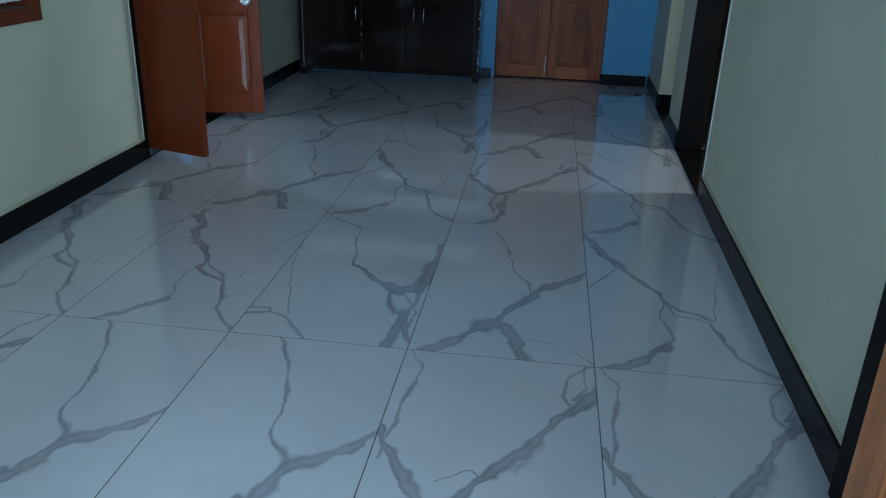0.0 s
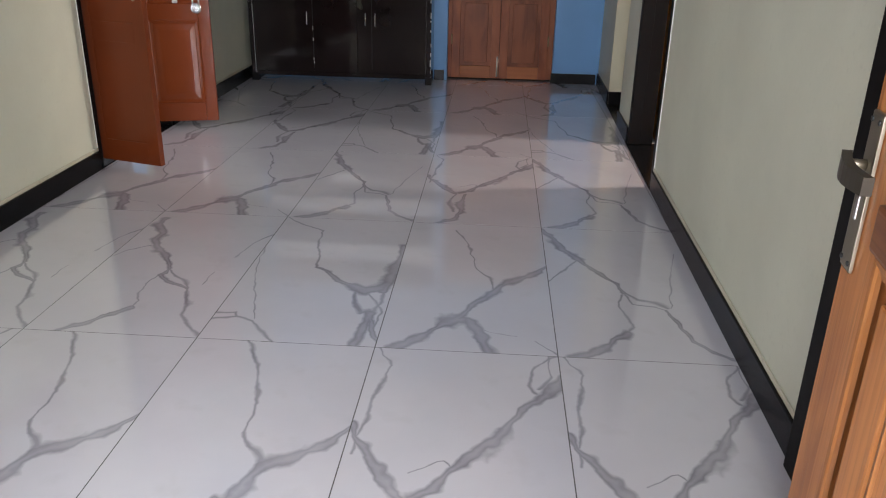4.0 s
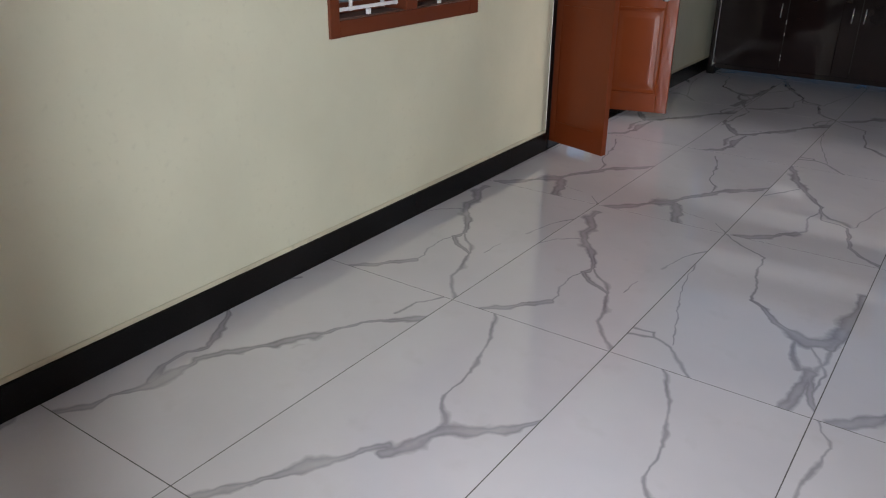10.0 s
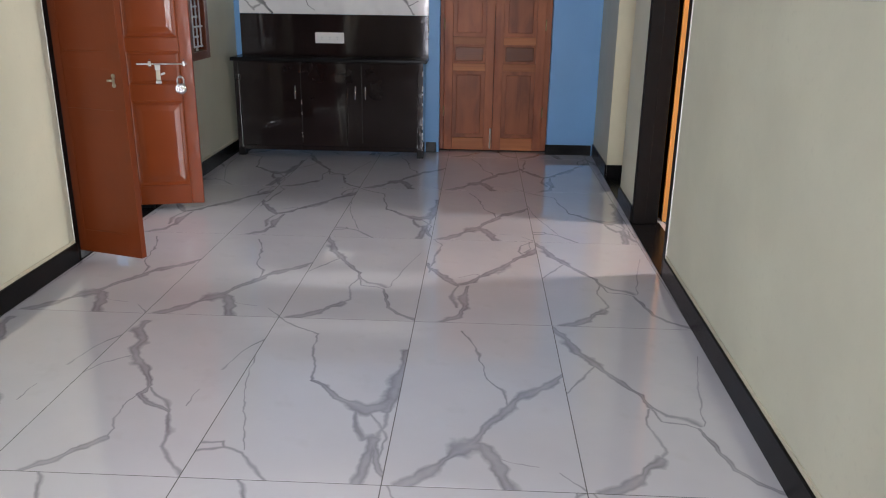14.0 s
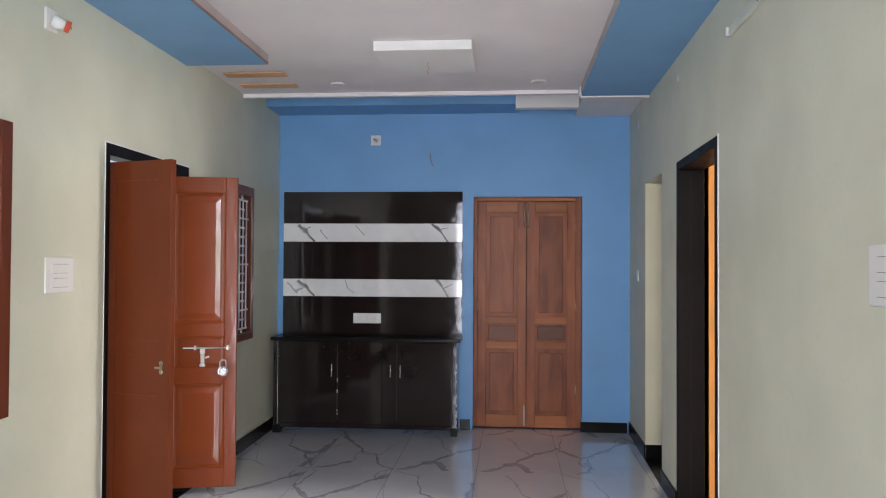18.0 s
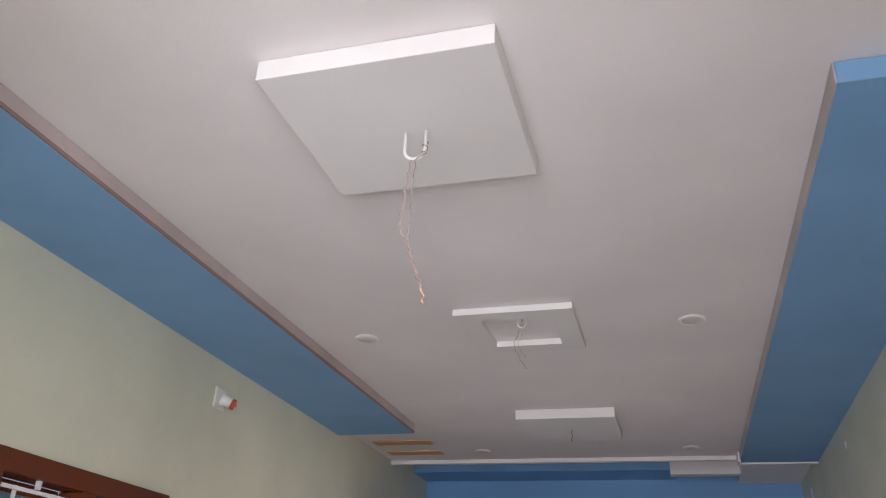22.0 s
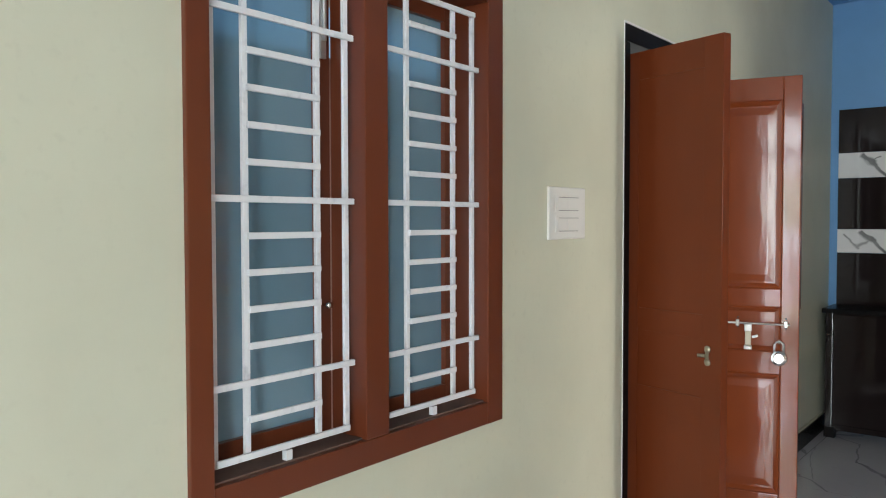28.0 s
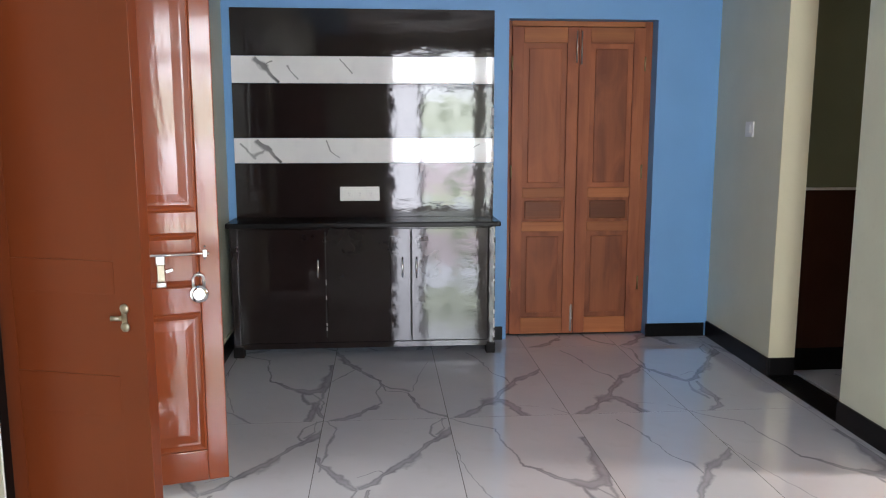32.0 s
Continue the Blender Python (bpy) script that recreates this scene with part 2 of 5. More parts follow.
    dust.inputs[3].default_value, dust.inputs[4].default_value = 0.035, 0.09
    nt.links.new(noise_fac(nt, co, 3.5, 5), dust.inputs[0])
    nt.links.new(dust.outputs[0], bsdf.inputs["Roughness"])
    bsdf.inputs["IOR"].default_value = 1.5
    bsdf.inputs["Coat Weight"].default_value = 0.7
    bsdf.inputs["Coat Roughness"].default_value = 0.025
    return m


# sky, leaves, pink wall and sunlit ground are painted into the entrance lamp's colour
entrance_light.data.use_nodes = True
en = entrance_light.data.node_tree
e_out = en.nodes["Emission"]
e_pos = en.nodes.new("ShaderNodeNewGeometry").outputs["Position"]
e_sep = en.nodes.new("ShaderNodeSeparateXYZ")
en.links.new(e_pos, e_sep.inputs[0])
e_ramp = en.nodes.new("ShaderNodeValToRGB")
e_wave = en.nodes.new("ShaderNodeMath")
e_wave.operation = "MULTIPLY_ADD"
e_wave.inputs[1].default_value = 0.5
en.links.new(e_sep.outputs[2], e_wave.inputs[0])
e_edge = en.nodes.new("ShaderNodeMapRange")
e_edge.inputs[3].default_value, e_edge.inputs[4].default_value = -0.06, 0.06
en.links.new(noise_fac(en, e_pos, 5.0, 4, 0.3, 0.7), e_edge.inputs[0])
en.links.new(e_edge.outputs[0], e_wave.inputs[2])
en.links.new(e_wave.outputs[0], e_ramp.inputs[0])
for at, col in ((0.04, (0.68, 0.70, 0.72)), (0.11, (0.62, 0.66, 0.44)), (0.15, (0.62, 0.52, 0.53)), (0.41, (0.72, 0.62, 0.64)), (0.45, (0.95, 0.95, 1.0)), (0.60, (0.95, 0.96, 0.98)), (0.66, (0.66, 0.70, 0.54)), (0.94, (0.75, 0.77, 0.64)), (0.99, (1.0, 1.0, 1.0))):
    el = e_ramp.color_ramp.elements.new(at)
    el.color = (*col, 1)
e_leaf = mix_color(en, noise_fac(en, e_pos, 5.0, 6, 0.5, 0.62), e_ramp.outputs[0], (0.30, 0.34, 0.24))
# lamp coloured like a pale wall before the opening's narrow side
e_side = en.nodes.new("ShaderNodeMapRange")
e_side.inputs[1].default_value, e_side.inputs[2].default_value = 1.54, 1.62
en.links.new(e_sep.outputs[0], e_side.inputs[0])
e_boost = en.nodes.new("ShaderNodeMapRange")
e_boost.inputs[1].default_value, e_boost.inputs[2].default_value = 2.7, 2.85
en.links.new(e_sep.outputs[0], e_boost.inputs[0])
# and a brighter lamp zone beyond the pillar, added to lift the left wall
e_far = mix_color(en, e_boost.outputs[0], e_leaf, (1.34, 1.35, 1.26))
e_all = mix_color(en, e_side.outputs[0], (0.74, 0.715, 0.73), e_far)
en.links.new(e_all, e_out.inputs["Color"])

MAT = {
    "wall": plain("pale_green_wall_paint", (0.615, 0.615, 0.49), 0.5, spread=0.06, grain=38, bump=0.16),
    "cream": plain("cream_wall_paint", (0.72, 0.66, 0.46), 0.55, spread=0.05, grain=90, bump=0.1),
    "cream_edge": plain("smeared_cream_plaster", (0.58, 0.55, 0.42), 0.7, spread=0.2, grain=25, bump=0.4),
    "blue_wall": plain("blue_wall_paint", (0.16, 0.355, 0.645), 0.5, spread=0.06, grain=90, bump=0.1),
    "blue_band": plain("blue_ceiling_paint", (0.195, 0.38, 0.62), 0.6, spread=0.06, grain=90, bump=0.2),
    "ceiling": plain("white_ceiling_paint", (0.79, 0.748, 0.752), 0.7, spread=0.04, grain=80, bump=0.2),
    "white": plain("white_gypsum_paint", (0.75, 0.735, 0.725), 0.6, spread=0.04, grain=80, bump=0.15),
    "orange_wall": plain("orange_wall_paint", (0.75, 0.36, 0.09), 0.6, spread=0.06),
    "strip": plain("faded_orange_paint", (0.68, 0.40, 0.22), 0.6, spread=0.06),
    "tile_brown": plain("dark_brown_wall_tile", (0.055, 0.022, 0.016), 0.25, spread=0.2, bump=0.0),
    "cove": plain("brown_cove_edge", (0.25, 0.17, 0.15), 0.7, spread=0.15),
    "band_side": plain("brown_band_side", (0.46, 0.39, 0.38), 0.8, spread=0.15, grain=14),
    "shaded_edge": plain("shaded_grey_edge", (0.5, 0.455, 0.45), 0.7, spread=0.15, grain=14),
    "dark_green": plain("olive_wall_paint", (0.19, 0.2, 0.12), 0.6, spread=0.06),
    "black_stone": plain("black_granite", (0.009, 0.0085, 0.009), 0.24, worn=(0.02, 0.02, 0.02), spread=0.3, grain=240, bump=0.0, shine=0.1),
    "black_paint": plain("black_oil_paint", (0.007, 0.006, 0.006), 0.5, worn=(0.011, 0.0095, 0.0095), spread=0.3, grain=30, bump=0.0, shine=0.12),
    "black_laminate": plain("dark_wenge_laminate", (0.0155, 0.0108, 0.0108), 0.045, worn=(0.017, 0.012, 0.012), spread=0.2, grain=8, bump=0.2, shine=0.37, stretch=(1.1, 1, 1.6)),
    "pale_edge": plain("pale_chip_and_glint", (0.62, 0.6, 0.58), 0.6, spread=0.3, grain=40),
    "brown": plain("red_brown_oil_paint", (0.136, 0.0325, 0.0125), 0.3, worn=(0.131, 0.0313, 0.0122), spread=0.07, grain=35, bump=0.08),
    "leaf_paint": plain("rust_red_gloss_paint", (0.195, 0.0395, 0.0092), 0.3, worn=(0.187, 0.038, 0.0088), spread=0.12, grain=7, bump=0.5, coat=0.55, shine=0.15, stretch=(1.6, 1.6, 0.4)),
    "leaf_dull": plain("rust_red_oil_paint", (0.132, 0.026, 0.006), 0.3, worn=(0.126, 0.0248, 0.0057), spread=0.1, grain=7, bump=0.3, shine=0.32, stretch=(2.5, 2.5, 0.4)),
    "sill_dust": plain("dusty_brown_sill", (0.15, 0.09, 0.07), 0.8, spread=0.3, grain=30),
    "grill": plain("white_enamel_grill", (0.74, 0.75, 0.78), 0.35, worn=(0.55, 0.56, 0.6), spread=0.08, grain=40),
    "plastic": plain("white_plastic", (0.74, 0.73, 0.7), 0.35, spread=0.03, bump=0.0),
    "plastic_lens": plain("frosted_plastic_lens", (0.66, 0.63, 0.625), 0.5, spread=0.05, bump=0.0),
    "plastic_grey": plain("grey_white_plastic", (0.55, 0.54, 0.53), 0.35, spread=0.05, bump=0.0),
    "plastic_mid": plain("grey_plastic_and_shade", (0.27, 0.265, 0.26), 0.45, spread=0.1, bump=0.0),
    "batten_paint": plain("greenish_white_enamel", (0.62, 0.64, 0.56), 0.4, spread=0.06, bump=0.03),
    "dark_plastic": plain("dusty_dark_plastic", (0.12, 0.115, 0.11), 0.5, spread=0.15, bump=0.0),
    "red_plastic": plain("red_plastic", (0.5, 0.06, 0.02), 0.35, spread=0.05, bump=0.0),
    "steel": plain("brushed_steel", (0.5, 0.49, 0.47), 0.32, spread=0.12, grain=150, bump=0.05, metal=1.0),
    "chrome": plain("polished_chrome", (0.72, 0.72, 0.72), 0.16, spread=0.05, grain=150, bump=0.02, metal=1.0),
    "zinc": plain("dull_zinc", (0.78, 0.78, 0.77), 0.5, spread=0.08, grain=150, bump=0.02, metal=1.0),
    "nickel": plain("satin_nickel", (0.40, 0.36, 0.28), 0.42, spread=0.1, grain=170, bump=0.05, metal=1.0),
    "lever_metal": plain("dark_bronze", (0.13, 0.115, 0.095), 0.38, spread=0.15, grain=120, bump=0.03, metal=0.9),
    "brass": plain("aged_brass", (0.45, 0.35, 0.18), 0.38, spread=0.2, grain=90, metal=1.0),
    "dark_metal": plain("dark_grey_metal", (0.07, 0.07, 0.07), 0.4, spread=0.2, metal=0.8),
    "gap_shade": plain("gap_shade", (0.01, 0.009, 0.008), 0.8, spread=0.2),
    "grout": plain("grey_grout", (0.11, 0.105, 0.105), 0.85, spread=0.15, grain=60),
    "copper": plain("bare_copper_wire", (0.66, 0.40, 0.30), 0.5, spread=0.1),
    "wire_red": plain("faded_red_wire_sheath", (0.52, 0.30, 0.27), 0.5, spread=0.1),
    "wire_dark": plain("dusty_wire_sheath", (0.33, 0.23, 0.215), 0.5, spread=0.1),
    "concrete": plain("porch_concrete", (0.38, 0.36, 0.34), 0.8, spread=0.15, grain=20),
    "compound": plain("pink_washed_wall", (0.62, 0.45, 0.4), 0.8, spread=0.12, grain=12),
    "leaves": plain("garden_leaves", (0.10, 0.16, 0.035), 0.6, spread=0.4, grain=6),
    "soil": plain("dry_soil", (0.32, 0.25, 0.18), 0.9, spread=0.2, grain=10),
    "teak": wood("light_teak", (0.12, 0.036, 0.010), (0.36, 0.128, 0.034), (0.58, 0.245, 0.075), 0.42, 1.0, 0.15, blotch=0.35),
    "teak_rail": wood("light_teak_cross_grain", (0.10, 0.03, 0.009), (0.27, 0.094, 0.026), (0.40, 0.16, 0.048), 0.45, 1.0, 0.1, "X"),
    "teak_dark": wood("dark_carved_teak", (0.05, 0.017, 0.007), (0.14, 0.05, 0.019), (0.22, 0.085, 0.032), 0.4, 1.0, 0.15, "X"),
    "back_wood": wood("reddish_teak", (0.095, 0.0235, 0.0105), (0.205, 0.055, 0.0225), (0.30, 0.094, 0.037), 0.5, 0.45, 0.03, blotch=0.6, porous=0.2),
    "back_rail": wood("reddish_teak_cross_grain", (0.13, 0.034, 0.012), (0.30, 0.092, 0.032), (0.40, 0.142, 0.05), 0.5, 0.5, 0.03, "X", blotch=0.3, porous=0.2),
    "back_dark": wood("dark_reddish_teak_cross_grain", (0.07, 0.016, 0.006), (0.15, 0.042, 0.013), (0.21, 0.065, 0.02), 0.45, 1.0, 0.05, "X"),
}

pane_m, pane_nt, pane_b, pane_co = base_material("blue_tinted_window_glass")
# Broad tone variation in the colour stands in for the room's uneven reflection.
pane_nt.links.new(mix_color(pane_nt, noise_fac(pane_nt, pane_co, 1.4, 3), (0.25, 0.45, 0.60), (0.44, 0.69, 0.86)), pane_b.inputs["Base Color"])
pane_b.inputs["Roughness"].default_value = 0.11
pane_b.inputs["Transmission Weight"].default_value = 0.6
MAT["pane"] = pane_m

PRINTS = {}
PRINTS["sprig"] = [(0.9, [(0.17, 1.22), (0.23, 1.09), (0.27, 0.99), (0.31, 0.84), (0.32, 0.7)]), (1.1, [(0.32, 0.7), (0.35, 0.64), (0.39, 0.58), (0.4, 0.52)]), (1.9, [(0.6, 0.74), (0.54, 0.65), (0.49, 0.61), (0.41, 0.56)]), (2.2, [(0.41, 0.56), (0.37, 0.45), (0.34, 0.39)]), (1.9, [(0.33, 0.43), (0.29, 0.37), (0.22, 0.25), (0.15, 0.12)]), (1.6, [(0.15, 0.12), (0.09, 0.03)])]
PRINTS["bowl"] = [(0.9, [(0.02, 1.19), (0.07, 1.09), (0.04, 0.9), (0.04, 0.83), (0.03, 0.7)]), (1.9, [(0.03, 0.7), (0.07, 0.62), (0.11, 0.54), (0.17, 0.47)]), (2.4, [(0.2, 0.48), (0.24, 0.51), (0.29, 0.59), (0.36, 0.68), (0.42, 0.77)]), (2.0, [(0.42, 0.77), (0.48, 0.88), (0.55, 0.97), (0.59, 1.04)]), (0.9, [(0.6, 1.2), (0.52, 1.13), (0.5, 1.02), (0.52, 0.97)]), (0.7, [(0.57, 1.17), (0.57, 1.07), (0.53, 1.0)]), (0.6, [(0.18, 0.57), (0.23, 0.61), (0.27, 0.63), (0.29, 0.59)]), (1.1, [(0.18, 0.46), (0.15, 0.31), (0.18, 0.18)]), (1.6, [(0.23, 0.45), (0.2, 0.31), (0.22, 0.17)]), (1.9, [(0.22, 0.17), (0.19, 0.07), (0.12, 0.0)])]
PRINTS["river"] = [(2.2, [(0.0, 1.17), (0.05, 1.06), (0.08, 0.93), (0.14, 0.83)]), (1.9, [(0.14, 0.83), (0.21, 0.7), (0.27, 0.6), (0.28, 0.52)]), (1.25, [(0.28, 0.52), (0.33, 0.46), (0.39, 0.44), (0.43, 0.4)]), (0.8, [(0.28, 0.5), (0.31, 0.42), (0.38, 0.41), (0.42, 0.38)]), (1.5, [(0.42, 0.38), (0.44, 0.29), (0.47, 0.15), (0.52, 0.08), (0.58, 0.03)]), (0.9, [(0.27, 0.5), (0.25, 0.38), (0.27, 0.3), (0.28, 0.23), (0.25, 0.18)]), (2.1, [(0.25, 0.18), (0.2, 0.13), (0.13, 0.04), (0.08, 0.01)]), (0.7, [(0.13, 0.81), (0.07, 0.71), (0.02, 0.62)]), (0.4, [(0.56, 0.94), (0.5, 0.72), (0.47, 0.55), (0.44, 0.4)])]
PRINTS["fork"] = [(2.3, [(0.07, 0.01), (0.15, 0.1), (0.22, 0.19)]), (2.8, [(0.22, 0.19), (0.28, 0.23)]), (2.1, [(0.26, 0.23), (0.31, 0.34), (0.38, 0.46)]), (1.9, [(0.38, 0.46), (0.44, 0.56), (0.53, 0.63), (0.6, 0.73)]), (2.3, [(0.3, 0.23), (0.33, 0.16), (0.37, 0.01)]), (0.7, [(0.21, 1.11), (0.27, 0.95), (0.31, 0.71), (0.37, 0.58), (0.39, 0.5)]), (0.4, [(0.33, 0.17), (0.4, 0.14), (0.47, 0.12)]), (0.5, [(0.53, 0.1), (0.56, 0.06), (0.59, 0.01)])]
PRINTS["rill"] = [(2.3, [(0.04, 1.11), (0.05, 1.02), (0.11, 0.92), (0.1, 0.85), (0.17, 0.74), (0.23, 0.67), (0.29, 0.55)]), (1.6, [(0.29, 0.55), (0.28, 0.5), (0.27, 0.48), (0.33, 0.43), (0.39, 0.4), (0.43, 0.37)]), (1.0, [(0.29, 0.54), (0.34, 0.48), (0.39, 0.44), (0.43, 0.38)]), (1.2, [(0.43, 0.37), (0.45, 0.29), (0.48, 0.23), (0.49, 0.16), (0.53, 0.1), (0.57, 0.05), (0.61, -0.01)]), (0.7, [(0.27, 0.48), (0.26, 0.4), (0.26, 0.32), (0.29, 0.25), (0.29, 0.19)]), (1.7, [(0.29, 0.19), (0.24, 0.14), (0.19, 0.07), (0.12, 0.0)]), (0.6, [(0.12, 0.78), (0.05, 0.72), (0.0, 0.63)]), (0.6, [(0.59, 0.96), (0.54, 0.85), (0.51, 0.69)]), (0.4, [(0.48, 0.53), (0.47, 0.41)])]
PRINTS["delta"] = [(0.9, [(0.57, 1.2), (0.51, 1.11), (0.5, 1.0)]), (1.6, [(0.61, 1.05), (0.45, 0.88), (0.38, 0.74)]), (2.4, [(0.38, 0.74), (0.31, 0.6), (0.23, 0.49), (0.19, 0.41)]), (1.5, [(-0.02, 0.72), (0.05, 0.65), (0.11, 0.55), (0.15, 0.49)]), (1.3, [(0.16, 0.48), (0.13, 0.41), (0.14, 0.32), (0.18, 0.25)]), (1.8, [(0.2, 0.4), (0.19, 0.33), (0.2, 0.25)]), (1.6, [(0.2, 0.25), (0.15, 0.14), (0.15, 0.08), (0.11, 0.02)]), (0.7, [(-0.02, 0.72), (-0.04, 0.82), (0.01, 0.95)])]
CUP_RIM = [(0.9, [(-0.03, 1.23), (0.02, 1.18), (0.09, 1.11), (0.21, 1.03)]), (0.9, [(0.21, 1.03), (0.22, 0.87), (0.25, 0.75), (0.27, 0.63)]), (1.7, [(0.27, 0.63), (0.32, 0.58), (0.38, 0.51), (0.45, 0.46)]), (2.6, [(0.45, 0.46), (0.5, 0.43), (0.55, 0.46)]), (3.0, [(0.5, 0.42), (0.56, 0.48), (0.59, 0.61), (0.6, 0.82)]), (2.4, [(0.57, 0.43), (0.58, 0.57)])]
CUP_STEM = [(1.1, [(0.46, 0.42), (0.47, 0.31), (0.51, 0.24), (0.54, 0.27)]), (1.2, [(0.57, 0.41), (0.57, 0.32), (0.55, 0.25)]), (0.9, [(0.51, 0.42), (0.55, 0.33), (0.59, 0.26), (0.58, 0.2)]), (2.2, [(0.55, 0.24), (0.54, 0.15), (0.53, 0.02)]), (1.7, [(0.55, 0.23), (0.57, 0.12), (0.61, 0.03)])]
CUP_SIDE = [(0.5, [(0.01, 0.75), (0.03, 0.59), (0.07, 0.43), (0.12, 0.28), (0.15, 0.16)]), (1.15, [(0.01, 0.19), (0.07, 0.2), (0.08, 0.17), (0.02, 0.15)]), (1.25, [(0.08, 0.17), (0.15, 0.14), (0.2, 0.07), (0.26, 0.0)])]
PRINTS["cup"] = CUP_RIM + CUP_STEM + CUP_SIDE
for key, lines in PRINTS.items():
    MAT["tile_" + key] = marble("marble_print_" + key, lines)
UPPER = [(1.6, [(0.15, 0.15), (0.2, 0.10), (0.28, 0.01)]), (2.4, [(0.15, 0.14), (0.2, 0.105)]), (0.6, [(0.2, 0.1), (0.24, 0.13)]), (0.5, [(0.34, 0.1), (0.4, 0.02)]), (0.6, [(0.66, 0.15), (0.74, 0.06)]), (1.3, [(1.36, 0.15), (1.44, 0.08), (1.5, 0.0)]), (0.7, [(1.42, 0.1), (1.5, 0.13)])]
LOWER = [(1.6, [(0.15, 0.14), (0.22, 0.08), (0.28, 0.01)]), (2.0, [(0.14, 0.13), (0.2, 0.095)]), (0.8, [(0.04, 0.12), (0.1, 0.06), (0.13, 0.03)]), (0.9, [(0.12, 0.04), (0.2, 0.09)]), (0.7, [(0.57, 0.14), (0.6, 0.08), (0.65, 0.03)]), (1.2, [(1.4, 0.15), (1.46, 0.07), (1.5, 0.01)]), (0.8, [(1.46, 0.07), (1.54, 0.12)])]
MAT["stripe_upper"] = marble("white_marble_laminate", UPPER, 0.0125, True)
MAT["stripe_lower"] = marble("white_marble_laminate_veined", LOWER, 0.0125, True)

# ---- building helpers ----


def box(bm, x0, x1, y0, y1, z0, z1, bevel=0.0):
    """Adds a box, with bevelled edges if asked."""
    vs = [bm.verts.new((x, y, z)) for x in (x0, x1) for y in (y0, y1) for z in (z0, z1)]
    faces = [bm.faces.new([vs[i] for i in f]) for f in ((0, 1, 3, 2), (4, 6, 7, 5), (0, 4, 5, 1), (2, 3, 7, 6), (0, 2, 6, 4), (1, 5, 7, 3))]
    if bevel:
        edges = list({e for f in faces for e in f.edges})
        bmesh.ops.bevel(bm, geom=edges, offset=bevel, segments=2, affect="EDGES", profile=0.6)
    return bm


def boxes(*specs, bevel=0.0):
    bm = bmesh.new()
    for s in specs:
        box(bm, *s, bevel=bevel)
    return bm


def tube(points, radius, sides=8, bm=None):
    """A round rod along a line of points."""
    bm = bm or bmesh.new()
    pts = [Vector(p) for p in points]
    rings = []
    for i, p in enumerate(pts):
        d = (pts[min(i + 1, len(pts) - 1)] - pts[max(i - 1, 0)]).normalized()
        side = d.cross(Vector((0, 0, 1)) if abs(d.z) < 0.9 else Vector((1, 0, 0))).normalized()
        up = d.cross(side)
        rings.append([bm.verts.new(p + radius * (side * math.cos(a) + up * math.sin(a))) for a in (2 * math.pi * k / sides for k in range(sides))])
    for a, b in zip(rings, rings[1:]):
        for k in range(sides):
            f = bm.faces.new((a[k], a[(k + 1) % sides], b[(k + 1) % sides], b[k]))
            f.smooth = True
    bm.faces.new(rings[0][::-1])
    bm.faces.new(rings[-1])
    return bm


def lathe(profile, sides=24, axis="Z"):
    """A turned shape from (radius, height) pairs."""
    bm = bmesh.new()
    rings = []
    for r, h in profile:
        ring = []
        for k in range(sides):
            a = 2 * math.pi * k / sides
            p = (max(r, 1e-4) * math.cos(a), max(r, 1e-4) * math.sin(a), h)
            ring.append(bm.verts.new({"Z": p, "X": (p[2], p[0], p[1]), "Y": (p[0], p[2], p[1])}[axis]))
        rings.append(ring)
    for a, b in zip(rings, rings[1:]):
        for k in range(sides):
            f = bm.faces.new((a[k], a[(k + 1) % sides], b[(k + 1) % sides], b[k]))
            f.smooth = True
    bm.faces.new(rings[0][::-1])
    bm.faces.new(rings[-1])
    bmesh.ops.recalc_face_normals(bm, faces=bm.faces)
    return bm


def moved(bm, m):
    bmesh.ops.transform(bm, matrix=m, verts=bm.verts)
    return bm


def made(name, bm, material, m=None):
    """Links a bmesh as one mesh object."""
    bmesh.ops.recalc_face_normals(bm, faces=bm.faces)
    me = bpy.data.meshes.new(name)
    bm.to_mesh(me)
    bm.free()
    me.materials.append(MAT[material])
    ob = new(name, me)
    if m is not None:
        ob.matrix_world = m
    return ob


def part(name, bm, material, parent, label="", at=None):
    ob = made(name, bm, material)
    ob.parent = parent
    if at is not None:
        ob.matrix_basis = at
    return tagged(ob, label=label)


def thing(name, m, label, category, group="", kind=""):
    """An empty at a thing's base, to carry its parts."""
    ob = new(name)
    ob.empty_display_size = 0.1
    ob.matrix_world = m
    return tagged(ob, label, category, group, kind)


def setting(name, bm, material, label, category, m=None):
    return tagged(made(name, bm, material, m), label, category, kind="structure")


# Left wall: local x into the room, local y along the wall. Right wall: local x away from the room.
LEFT = pose(0.035, 0, 0, 0, 0, math.degrees(math.atan(0.0145)))
RIGHT = pose(2.945, 0, 0, 0, 0, -math.degrees(math.atan(0.0185)))
BACK = 7.41
FRONT = 0.42
CEIL = 2.80
BAND = 2.735
TOP = 3.0

# ---- structure ----


